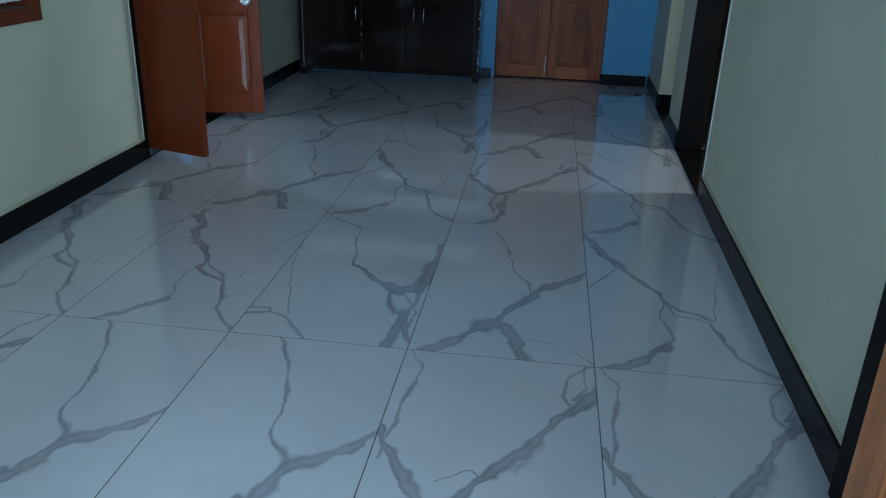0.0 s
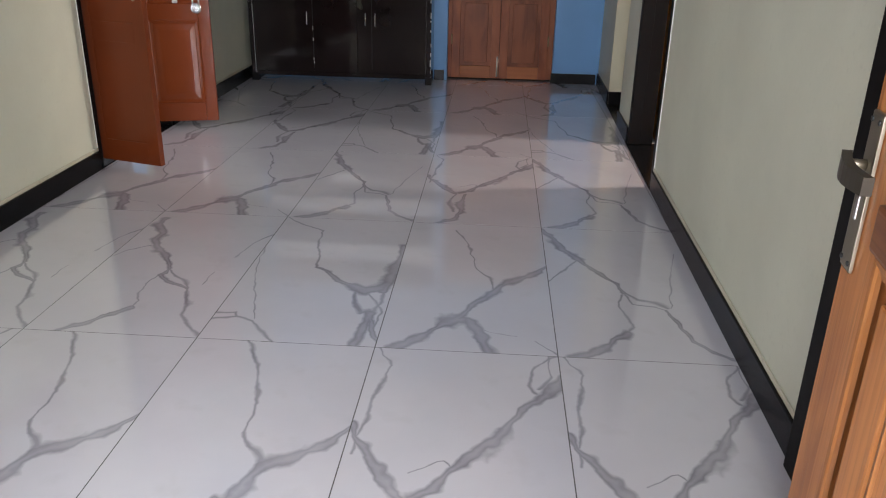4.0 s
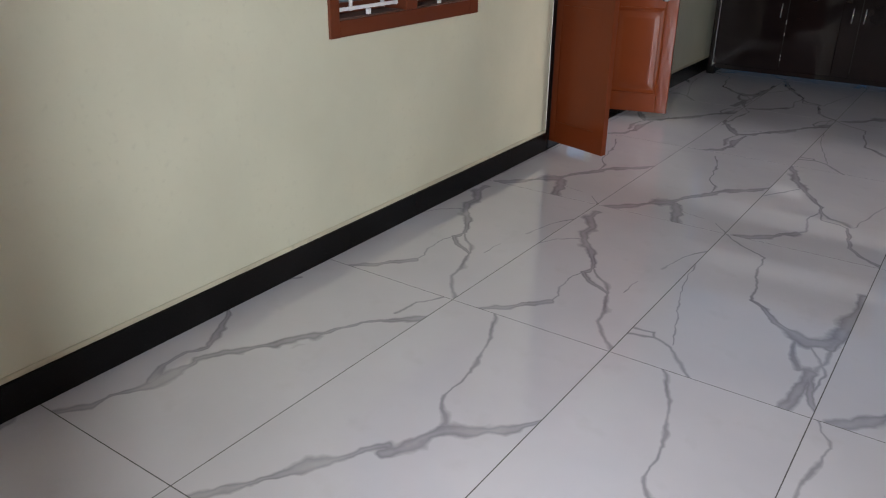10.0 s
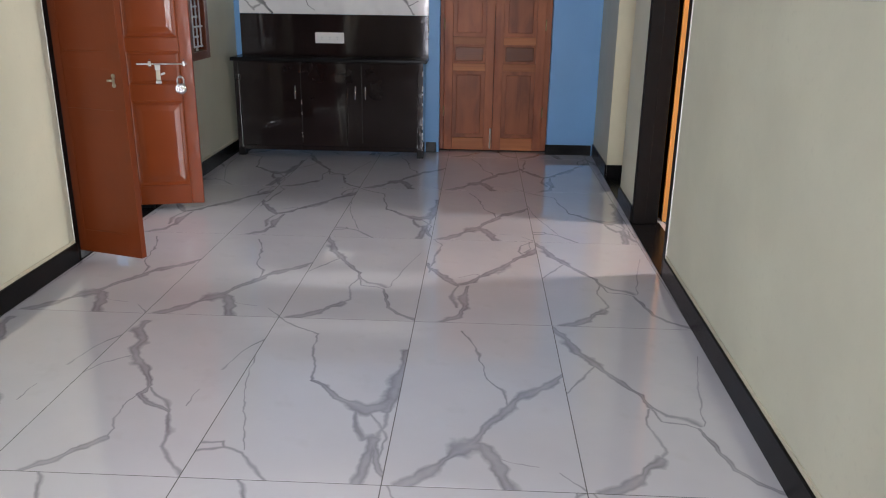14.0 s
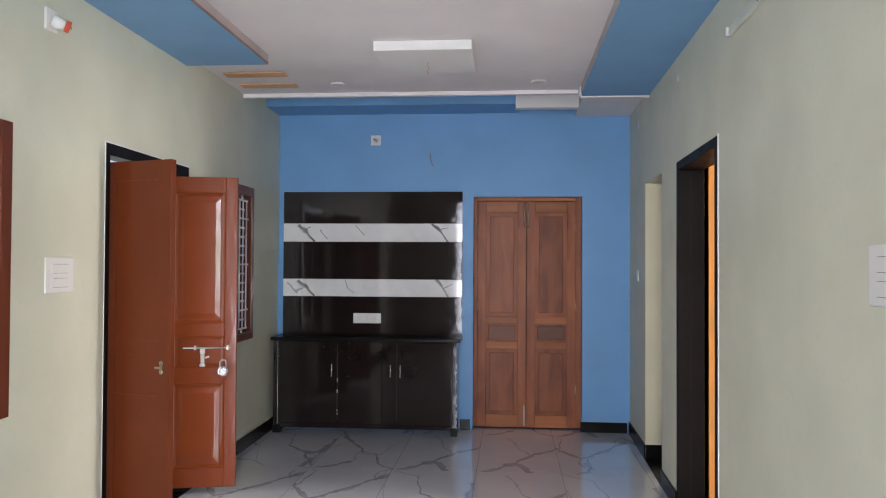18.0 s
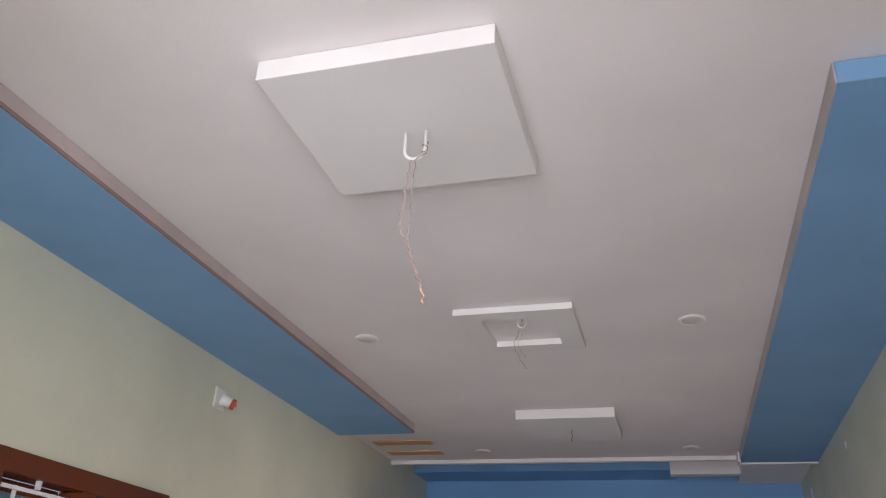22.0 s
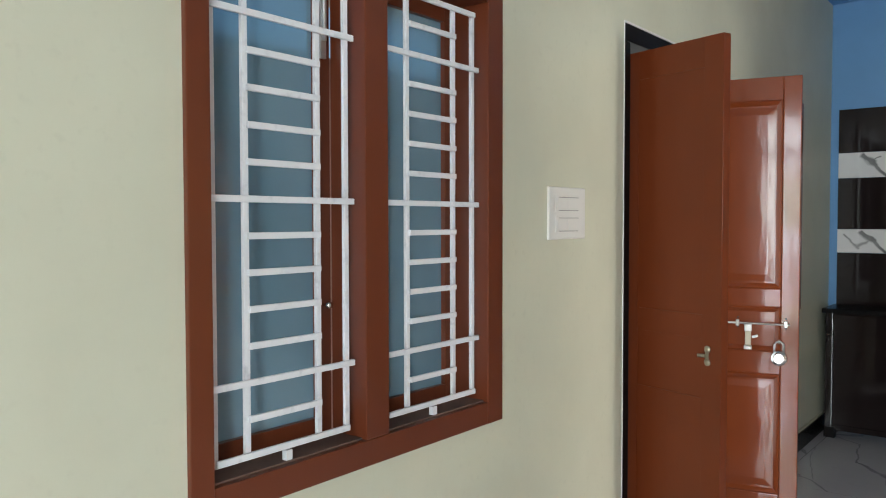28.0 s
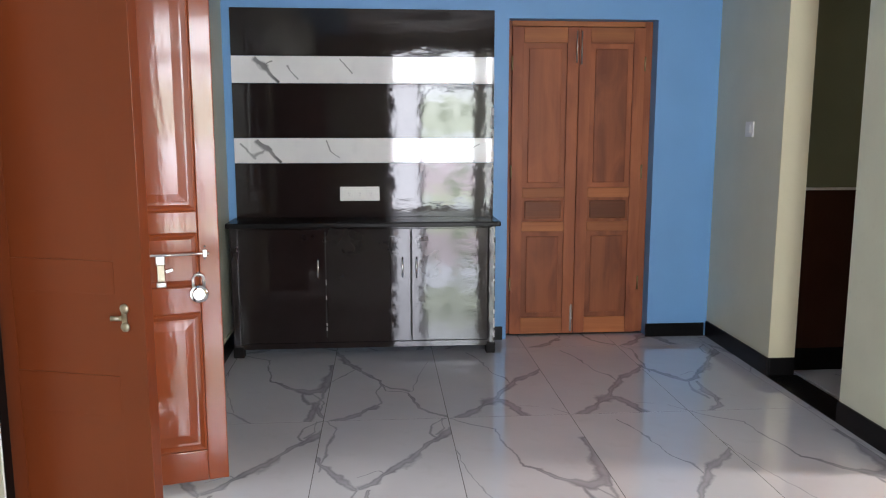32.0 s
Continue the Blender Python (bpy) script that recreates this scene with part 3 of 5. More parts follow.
def wall_boxes(spans, thick, holes, z1):
    """A wall from local y spans[0] to spans[1], with openings (y0, y1, z0, z1) cut through; x from 0 to thick."""
    bm = bmesh.new()
    cuts = sorted({spans[0], spans[1], *(h[0] for h in holes), *(h[1] for h in holes)})
    x0, x1 = min(0, thick), max(0, thick)
    for a, b in zip(cuts, cuts[1:]):
        hole = next((h for h in holes if h[0] <= a + 1e-6 and h[1] >= b - 1e-6), None)
        if hole is None:
            box(bm, x0, x1, a, b, 0, z1)
        else:
            if hole[2] > 0:
                box(bm, x0, x1, a, b, 0, hole[2])
            if hole[3] < z1:
                box(bm, x0, x1, a, b, hole[3], z1)
    bmesh.ops.remove_doubles(bm, verts=bm.verts, dist=1e-5)
    return bm


WIN1 = (2.470, 3.462, 0.838, 2.045)
WIN2 = (5.86, 6.65, 0.86, 2.08)
DOOR_L = (4.245, 5.315, 0.0, 2.085)
DOOR_R = (4.25, 5.265, 0.0, 2.095)
PASSAGE = (5.80, 6.52, 0.0, 2.095)
setting("wall_left", wall_boxes((FRONT - 0.23, BACK + 0.2), -0.22, [WIN1, DOOR_L, WIN2], TOP), "wall", "pale green painted plaster side wall", "wall", LEFT)
setting("wall_right", wall_boxes((FRONT - 0.23, BACK + 0.2), 0.15, [DOOR_R, PASSAGE], TOP), "wall", "pale green painted plaster side wall", "wall", RIGHT)
D0, D1, DH, RECESS = 1.706, 2.668, 2.075, 0.13
setting("wall_back", boxes((-0.4, D0, BACK, BACK + 0.25, 0, TOP), (D1, 3.5, BACK, BACK + 0.25, 0, TOP), (D0, D1, BACK, BACK + 0.25, DH, TOP)), "blue_wall", "bright blue painted end wall", "wall")
ENTRANCE = (1.03, 2.60)
front = bmesh.new()
for spec in ((-0.6, ENTRANCE[0], 0, TOP), (ENTRANCE[1], 3.6, 0, TOP), (ENTRANCE[0], ENTRANCE[1], 2.57, TOP)):
    box(front, spec[0], spec[1], FRONT - 0.23, FRONT, spec[2], spec[3])
setting("wall_front", front, "wall", "pale green painted wall round the entrance", "wall")

# ceiling, with dropped side bands and a trim before the end wall
ceil = boxes((-0.5, 3.6, -0.2, 6.42, CEIL, CEIL + 0.1))
setting("ceiling", ceil, "ceiling", "matt white false ceiling", "ceiling")
setting("ceiling_rear", boxes((-0.5, 3.6, 6.421, BACK + 0.2, 2.94, 2.999), (2.60, 3.6, 6.421, BACK - 0.002, 2.784, 2.9395)), "ceiling", "white plastered slab behind the false ceiling", "ceiling")
setting("roof_slab", boxes((-3.2, 7.2, 0.19, 9.5, TOP + 0.002, TOP + 0.2)), "concrete", "plain concrete roof slab", "roof")
setting("ceiling_band_1", boxes((-0.3, 0.49, FRONT, 5.27, BAND, CEIL - 0.002), bevel=0.004), "blue_band", "blue painted dropped ceiling band along the wall", "ceiling band")
setting("ceiling_band_2", boxes((2.555, 3.3, 2.045, 6.33, BAND, CEIL - 0.002), bevel=0.004), "blue_band", "blue painted dropped ceiling band along the wall", "ceiling band")
setting("trim_5", boxes((0.4902, 0.494, FRONT, 5.265, BAND + 0.016, CEIL - 0.003)), "band_side", "brown side of the dropped ceiling band", "trim")
setting("trim_9", boxes((0.4902, 0.495, FRONT, 5.265, BAND + 0.002, BAND + 0.0155)), "cove", "thin brown edge of the ceiling band", "trim")
# Band side coloured grey-brown to stand in for its shade.
setting("trim_6", boxes((2.551, 2.5548, 2.05, 6.33, BAND + 0.004, CEIL - 0.003)), "shaded_edge", "side of the dropped ceiling band, greyed for its shade", "trim")
setting("trim_1", boxes((-0.1, 2.55, 6.385, 6.43, 2.768, CEIL - 0.002), bevel=0.003), "ceiling", "white plaster trim across the ceiling", "trim")
setting("trim_2", boxes((2.555, 3.2, 6.335, 6.375, 2.725, CEIL - 0.002), (2.54, 2.558, 6.25, 6.375, 2.725, CEIL - 0.004), bevel=0.002), "white", "white plaster trim at the end of the blue band", "trim")
setting("ceiling_beam", boxes((-0.3, 2.108, 6.99, BACK - 0.002, 2.82, 2.939), bevel=0.004), "blue_wall", "blue painted ceiling beam over the end wall", "beam")
setting("ceiling_beam_end", boxes((2.075, 2.597, 6.93, 7.03, 2.772, 2.939), bevel=0.004), "white", "white plaster box beside the blue beam", "beam")
for i, (x1, y) in enumerate(((0.465, 5.70), (0.45, 6.035))):
    setting(f"ceiling_strip_{i + 1}", boxes((0.03, x1, y, y + 0.12, CEIL - 0.012, CEIL - 0.002), bevel=0.003), "strip", "narrow orange painted ceiling strip", "ceiling strip")

# skirting of black stone
SKIRT = 0.105


def skirt(name, m, x0, x1, y0, y1, high=SKIRT):
    setting(name, boxes((x0, x1, y0, y1, 0.0, high), bevel=0.003), "black_stone", "polished black stone skirting", "baseboard", m)


skirt("baseboard_1", LEFT, 0.0, 0.014, FRONT + 0.02, DOOR_L[0] - 0.002)
skirt("baseboard_2", LEFT, 0.0, 0.014, DOOR_L[1] + 0.002, BACK - 0.016)
skirt("baseboard_3", RIGHT, -0.014, 0.0, 1.896, DOOR_R[0] - 0.002)
skirt("baseboard_4", RIGHT, -0.014, 0.0, DOOR_R[1] + 0.002, PASSAGE[0] - 0.002)
skirt("baseboard_5", RIGHT, -0.014, 0.0, PASSAGE[1] - 0.014, BACK - 0.016)
skirt("baseboard_6", RIGHT, 0.002, 0.15, PASSAGE[1] - 0.014, PASSAGE[1])
skirt("baseboard_7", None, 1.592, 1.682, BACK - 0.014, BACK, 0.09)
skirt("baseboard_8", None, 2.655, 3.06, BACK - 0.014, BACK, 0.09)
skirt("baseboard_9", LEFT, 0.0, 0.014, FRONT + 0.002, FRONT + 0.018)
for i, (m, x0, x1, y0, y1) in enumerate(((LEFT, 0.0, 0.006, FRONT + 0.02, DOOR_L[0] - 0.006), (RIGHT, -0.006, 0.0, 1.896, DOOR_R[0] - 0.006), (LEFT, 0.0, 0.006, DOOR_L[1] + 0.004, BACK - 0.02))):
    setting(f"trim_{10 + i}", boxes((x0, x1, y0, y1, SKIRT + 0.0005, SKIRT + 0.019), bevel=0.003), "cream_edge", "cream smeared plaster edge over the skirting", "trim", m)
setting("threshold_1", boxes((-0.014, 0.17, DOOR_R[0], DOOR_R[1], -0.02, 0.006), bevel=0.002), "black_stone", "black stone door sill", "threshold", RIGHT)
setting("threshold_2", boxes((-0.014, 0.165, PASSAGE[0], PASSAGE[1] - 0.016, -0.02, 0.006), bevel=0.002), "black_stone", "black stone door sill", "threshold", RIGHT)
setting("threshold_3", boxes((-0.22, 0.01, DOOR_L[0], DOOR_L[1], -0.02, 0.006), bevel=0.002), "black_stone", "black stone door sill", "threshold", LEFT)
# smooth cream reveal of the passage
setting("trim_3", boxes((-0.001, 0.151, PASSAGE[1] - 0.004, PASSAGE[1] + 0.001, SKIRT, PASSAGE[3] + 0.001)), "cream", "cream painted reveal of the passage", "trim", RIGHT)

# ---- rooms seen through the openings ----
setting("bedroom_wall_1", boxes((3.24, 3.34, 5.30, 5.52, 0, TOP), (3.24, 6.0, 5.32, 5.42, 0, TOP)), "orange_wall", "bright orange painted wall of the next room", "wall")
setting("bedroom_wall_2", boxes((6.0, 6.1, 1.5, 4.57, 0, TOP), (6.0, 6.1, 5.03, 5.5, 0, TOP), (6.0, 6.1, 4.57, 5.03, 0, 0.85), (6.0, 6.1, 4.57, 5.03, 2.25, TOP), (3.2, 6.0, 1.5, 1.6, 0, TOP)), "orange_wall", "orange painted wall of the next room", "wall")
setting("bedroom_ceiling", boxes((3.15, 6.1, 1.5, 5.5, 2.9, 2.98)), "ceiling", "white ceiling of the next room", "ceiling")
setting("baseboard_10", boxes((3.236, 6.0, 5.305, 5.317, 0, SKIRT)), "black_stone", "black stone skirting of the next room", "baseboard")
KY = 6.62
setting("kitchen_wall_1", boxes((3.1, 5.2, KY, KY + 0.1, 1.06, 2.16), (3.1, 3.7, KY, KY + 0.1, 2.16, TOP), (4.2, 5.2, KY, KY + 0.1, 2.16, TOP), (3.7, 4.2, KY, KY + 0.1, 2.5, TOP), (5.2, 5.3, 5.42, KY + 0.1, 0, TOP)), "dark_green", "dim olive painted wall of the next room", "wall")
setting("kitchen_wall_2", boxes((3.1, 5.2, KY - 0.012, KY + 0.1, 0.13, 1.045)), "tile_brown", "dark brown tiled lower wall of the next room", "wall")
setting("trim_4", boxes((3.1, 5.2, KY - 0.016, KY + 0.1, 1.046, 1.06)), "pale_edge", "pale border line on the lower wall", "trim")
setting("baseboard_11", boxes((3.1, 5.2, KY - 0.02, KY + 0.1, 0, 0.128)), "black_stone", "black stone skirting of the next room", "baseboard")
kw = thing("window_3", pose(0, 0, 0), "small black framed high window of the dim room", "window", kind="structure")
for spec in ((3.7, 4.2, 2.16, 2.2), (3.7, 4.2, 2.46, 2.5), (3.7, 3.74, 2.2, 2.46), (4.16, 4.2, 2.2, 2.46)):
    part("window_frame", boxes((spec[0], spec[1], KY - 0.01, KY + 0.08, spec[2], spec[3]), bevel=0.003), "black_paint", kw)
for k in range(4):
    part("grill_bar", boxes((3.80 + 0.09 * k, 3.81 + 0.09 * k, KY + 0.03, KY + 0.04, 2.2, 2.46)), "grill", kw)
setting("kitchen_ceiling", boxes((3.15, 6.1, 5.45, 6.7, 2.9, 2.98)), "ceiling", "white ceiling of the dim room", "ceiling")

# Unseen wall added to stop daylight leaking round the double door.
setting("closing_wall", boxes((1.4, 2.9, BACK + 0.252, BACK + 0.4, -0.1, TOP)), "concrete", "added plain wall, stops light leaking past the closed door", "wall")
# Unseen slab added over the entrance to block direct sun.
setting("sun_shield_slab", boxes((-1.5, 5.0, -2.6, FRONT - 0.232, 2.72, 2.9)), "concrete", "added plain concrete slab, keeps sun out of the entrance", "roof")

# Pillar added out of view to cut a dark band into the mirrored daylight.
setting("added_pillar", boxes((2.44, 2.64, -0.72, -0.50, -0.02, 2.719), bevel=0.008), "concrete", "added plain concrete pillar, darkens the mirrored opening", "pillar")

# outside: porch and garden in front, yard at the side
setting("ground", boxes((-60, 60, -80, 80, -0.5, -0.3)), "soil", "dry bare soil of the yard", "ground")
setting("porch_floor", boxes((-1.5, 5.0, -2.6, FRONT - 0.23, -0.3, -0.02)), "concrete", "grey cement porch floor", "floor")
setting("side_yard_floor", boxes((-2.4, -0.2, 1.0, 9.0, -0.3, -0.03)), "concrete", "grey cement side passage", "floor")
setting("side_yard_wall", boxes((-2.6, -2.4, -1.0, 9.5, -0.3, 2.4)), "compound", "plastered compound wall beside the house", "wall")
setting("compound_wall", boxes((-14, 14, -9.2, -9.0, -0.3, 1.5), (-14, 14, -9.25, -8.95, 1.5, 1.58)), "compound", "pink washed compound wall", "wall")


def shrub(x, y, s, seed):
    """A garden tree: tapered trunk, limbs, and a crown of many small leaves."""
    rng = random.Random(seed)
    tree = thing("garden_tree", pose(x, y, -0.3), "leafy green garden tree beyond the porch", "tree", "garden trees")
    bm = tube([(0, 0, 0), (0.05, 0.02, 0.6 * s), (0.0, 0.06, 1.2 * s)], 0.06 * s, 8)
    for k in range(5):
        a = k * 1.26
        tube([(0, 0.04, s * (0.7 + 0.1 * k)), (0.35 * s * math.cos(a), 0.35 * s * math.sin(a), s * (1.2 + 0.1 * k)), (0.7 * s * math.cos(a), 0.7 * s * math.sin(a), s * (1.6 + 0.08 * k))], 0.022 * s, 6, bm)
    part("trunk", bm, "back_wood", tree)
    bm = bmesh.new()
    for _ in range(900):
        u, v, r = rng.random() * 6.283, rng.uniform(-1, 1), rng.random() ** 0.4
        c = Vector((math.cos(u) * math.sqrt(1 - v * v) * r * s * (0.9 + 0.2 * math.sin(3 * u)), math.sin(u) * math.sqrt(1 - v * v) * r * s, s * (1.75 + 0.8 * v * r)))
        a = Vector((rng.uniform(-1, 1), rng.uniform(-1, 1), rng.uniform(-1, 1))).normalized() * 0.09 * s
        b = a.cross(Vector((rng.uniform(-1, 1), rng.uniform(-1, 1), 1))).normalized() * 0.045 * s
        bm.faces.new([bm.verts.new(c + q) for q in (-a, b, a, -b)])
    part("crown", bm, "leaves", tree)


for i, (x, y, s) in enumerate(((0.6, -6.8, 1.0), (3.0, -7.6, 1.3), (5.6, -6.6, 1.0), (-2.4, -7.8, 1.4))):
    shrub(x, y, s, 20 + i)

# ---- entrance door ----
frame_e = thing("door_1", pose(0, 0, 0), "light teak entrance door frame, open", "door frame", kind="structure")
part("jamb", boxes((ENTRANCE[0], ENTRANCE[0] + 0.07, FRONT - 0.16, FRONT - 0.02, 0, 2.57), bevel=0.004), "teak", frame_e)
part("jamb", boxes((ENTRANCE[1] - 0.001, ENTRANCE[1] + 0.06, FRONT - 0.225, FRONT - 0.1, 0, 2.57), bevel=0.004), "teak", frame_e)
part("post", boxes((1.477, 1.537, FRONT - 0.16, FRONT - 0.02, 0, 2.048), bevel=0.004), "teak", frame_e)
part("transom", boxes((ENTRANCE[0] + 0.072, ENTRANCE[1] - 0.003, FRONT - 0.16, FRONT - 0.02, 2.05, 2.11), bevel=0.004), "teak_rail", frame_e)
part("head", boxes((ENTRANCE[0] + 0.072, ENTRANCE[1] - 0.003, FRONT - 0.16, FRONT - 0.02, 2.51, 2.57), bevel=0.004), "teak_rail", frame_e)

HINGE, SWING, LEAF_W = (2.628, FRONT + 0.02), 82.5, 0.99
entry = thing("entrance_door", pose(HINGE[0], HINGE[1], 0.012, 0, 0, SWING), "light teak panelled entrance door standing open", "door")
Z1, LEAF_T = 2.04, 0.04


def ring_mould(bm, x0, x1, z0, z1, y, w, d, profile=((0, 0), (0.15, 1), (0.45, 0.75), (0.6, 0.2), (1, -0.3))):
    """A raised moulding round a field, mitred, sloping inwards."""
    def loop(inset, yy):
        return [bm.verts.new(p) for p in ((x0 + inset, yy, z0 + inset), (x1 - inset, yy, z0 + inset), (x1 - inset, yy, z1 - inset), (x0 + inset, yy, z1 - inset))]
    loops = [loop(w * u, y + d * v) for u, v in profile]
    for a, b in zip(loops, loops[1:]):
        for k in range(4):
            bm.faces.new((a[k], a[(k + 1) % 4], b[(k + 1) % 4], b[k]))
    return bm


# stiles, rails and panels; the leaf's local x runs from the hinge to the free edge
part("stile", boxes((LEAF_W - 0.145, LEAF_W, -LEAF_T, 0, 0, Z1), bevel=0.003), "teak", entry)
part("stile", boxes((LEAF_W - 0.445, LEAF_W - 0.337, -LEAF_T, 0, 0, Z1), bevel=0.003), "teak", entry)
part("stile", boxes((0.0, 0.09, -LEAF_T, 0, 0, Z1), bevel=0.003), "teak", entry)
for x0, x1 in ((LEAF_W - 0.336, LEAF_W - 0.146), (0.091, LEAF_W - 0.446)):
    part("rail", boxes((x0, x1, -LEAF_T, -0.001, 0, 0.16), bevel=0.003), "teak_rail", entry)
    part("rail", boxes((x0, x1, -LEAF_T, -0.001, Z1 - 0.12, Z1), bevel=0.003), "teak_rail", entry)
px0, px1 = LEAF_W - 0.336, LEAF_W - 0.146
part("lock_rail", boxes((px0 - 0.012, px1 + 0.012, -LEAF_T, 0.012, 0.83, 0.905), bevel=0.008), "teak_dark", entry, "darker carved lock rail")
for z0, z1 in ((0.161, 0.829), (0.906, Z1 - 0.121)):
    part("panel", boxes((px0, px1, -0.03, -0.012, z0, z1)), "teak", entry)
    part("moulding", ring_mould(bmesh.new(), px0, px1, z0, z1, -0.002, 0.03, 0.006), "teak", entry)
    field = boxes((px0 + 0.045, px1 - 0.045, -0.02, -0.004, z0 + 0.06, z1 - 0.06), bevel=0.006)
    part("raised_field", field, "teak", entry)
part("panel", boxes((0.091, LEAF_W - 0.446, -0.03, -0.006, 0.161, Z1 - 0.121)), "teak", entry, "wide flat figured teak panel")
part("moulding", ring_mould(bmesh.new(), 0.091, LEAF_W - 0.446, 0.161, Z1 - 0.121, 0.0, 0.028, 0.007), "teak", entry)
plate = part("handle_plate", boxes((LEAF_W - 0.066, LEAF_W - 0.010, 0.0, 0.008, 0.76, 1.02), bevel=0.006), "nickel", entry, "satin nickel lock plate")
for dx in (-0.056, -0.020):
    for dz in (0.775, 1.006):
        part("screw", moved(lathe([(0.0045, 0), (0.0045, 0.002), (0.002, 0.0032)], 10, "Y"), Matrix.Translation((LEAF_W + dx, 0.008, dz))), "dark_metal", plate)
part("handle_neck", tube([(LEAF_W - 0.034, 0.004, 0.935), (LEAF_W - 0.034, 0.035, 0.935)], 0.009, 12), "nickel", plate)
lever = bmesh.new()
prev = None
for k in range(9):
    u = k / 8
    cx, cy, cz = LEAF_W - 0.024 - 0.125 * u, 0.036 + 0.012 * math.sin(math.pi * u), 0.937 - 0.006 * u
    hz, hy = 0.018 - 0.004 * u, 0.008
    ring = [lever.verts.new((cx, cy + a * hy, cz + b * hz)) for a, b in ((-1, -1), (1, -1), (1, 1), (-1, 1))]
    if prev:
        for q in range(4):
            lever.faces.new((prev[q], prev[(q + 1) % 4], ring[(q + 1) % 4], ring[q]))
    else:
        lever.faces.new(ring)
    prev = ring
lever.faces.new(prev[::-1])
part("lever_handle", lever, "lever_metal", plate, "dark bronze lever handle")
part("keyhole", boxes((LEAF_W - 0.044, LEAF_W - 0.030, 0.004, 0.0105, 0.845, 0.886), bevel=0.004), "steel", plate)
for z in (0.25, 1.0, 1.8):
    part("hinge", tube([(0.002, 0.006, z), (0.002, 0.006, z + 0.1)], 0.008, 10), "brass", entry)
# black painted post on the side wall, behind the open leaf
setting("door_2", boxes((-0.03, 0.0, 1.79, 1.893, 0, 2.1), bevel=0.003), "black_paint", "black painted door post on the side wall", "door frame", RIGHT)

# ---- left side door: black frame, two rust red leaves standing open ----
fr = thing("door_3", LEFT, "black painted door frame in the side wall", "door frame", kind="structure")
part("jamb", boxes((-0.10, 0.004, DOOR_L[0], DOOR_L[0] + 0.042, 0.006, DOOR_L[3] - 0.062), bevel=0.003), "black_paint", fr)
part("jamb", boxes((-0.10, 0.004, DOOR_L[1] - 0.022, DOOR_L[1], 0.006, DOOR_L[3] - 0.062), bevel=0.003), "black_paint", fr)
part("head", boxes((-0.10, 0.004, DOOR_L[0], DOOR_L[1], DOOR_L[3] - 0.06, DOOR_L[3]), bevel=0.003), "black_paint", fr)


setting("trim_7", boxes((0.0, 0.003, DOOR_L[0] - 0.0045, DOOR_L[0] - 0.001, SKIRT, DOOR_L[3] + 0.008), (0.0, 0.006, DOOR_L[0] - 0.001, DOOR_L[1] + 0.008, DOOR_L[3] + 0.001, DOOR_L[3] + 0.008), bevel=0.001), "white", "white plaster bead round the door frame", "trim", LEFT)
setting("trim_8", boxes((-0.006, 0.0, DOOR_R[0] - 0.004, DOOR_R[0] - 0.001, SKIRT, DOOR_R[3] + 0.008), bevel=0.002), "white", "white plaster bead beside the door frame", "trim", RIGHT)
FLIP = Matrix.Diagonal((1, -1, 1, 1))


def raised(x0, x1, z0, z1, y0, y1, inset):
    """A flat field whose borders slope gently down on all sides."""
    bm = bmesh.new()
    low = [bm.verts.new(p) for p in ((x0, y0, z0), (x1, y0, z0), (x1, y0, z1), (x0, y0, z1))]
    top = [bm.verts.new(p) for p in ((x0 + inset, y1, z0 + inset), (x1 - inset, y1, z0 + inset), (x1 - inset, y1, z1 - inset), (x0 + inset, y1, z1 - inset))]
    bm.faces.new(top)
    for k in range(4):
        bm.faces.new((low[k], low[(k + 1) % 4], top[(k + 1) % 4], top[k]))
    bmesh.ops.recalc_face_normals(bm, faces=bm.faces)
    return bm


def red_leaf(name, m, width, label, relief, paint, z1=1.975):
    """A painted panelled leaf; local x from the hinge to the free edge, the face that shows looks along -y."""
    leaf = thing(name, m, label, "door", "leaves of the side door")

    def p(kind, bm):
        part(kind, moved(bm, FLIP), paint, leaf)

    soft = 0.004 if relief else 0.0008
    p("stile", boxes((0.0, 0.075, -0.035, 0, 0, z1), bevel=soft))
    p("stile", boxes((width - 0.075, width, -0.035, 0, 0, z1), bevel=soft))
    levels = (0.0, 0.12, 0.66, 0.76, 0.96, 1.04, z1 - 0.1, z1)
    for a, b in ((0, 1), (2, 3), (4, 5), (6, 7)):
        p("rail", boxes((0.0755, width - 0.0755, -0.035, -0.0005, levels[a], levels[b]), bevel=0.003 if relief else 0.0008))
    for a, b in ((1, 2), (3, 4), (5, 6)):
        p("panel", boxes((0.0755, width - 0.0755, -0.028, -0.009 if relief else -0.003, levels[a], levels[b])))
        if relief:
            p("moulding", ring_mould(bmesh.new(), 0.0755, width - 0.0755, levels[a], levels[b], -0.003, 0.024, 0.0045, ((0, 0), (0.3, 1), (0.55, 0.4), (1, -1.2))))
            if levels[b] - levels[a] > 0.25:
                p("raised_field", raised(0.106, width - 0.106, levels[a] + 0.034, levels[b] - 0.034, -0.0080, -0.0045, 0.030))
    return leaf


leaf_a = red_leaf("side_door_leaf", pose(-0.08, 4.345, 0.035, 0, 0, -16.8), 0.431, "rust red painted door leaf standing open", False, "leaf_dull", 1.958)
leaf_b = red_leaf("side_door_leaf", pose(-0.162, 5.205, 0.045, 0, 0, 14), 0.463, "rust red gloss painted door leaf with bolt, standing open", True, "leaf_paint")
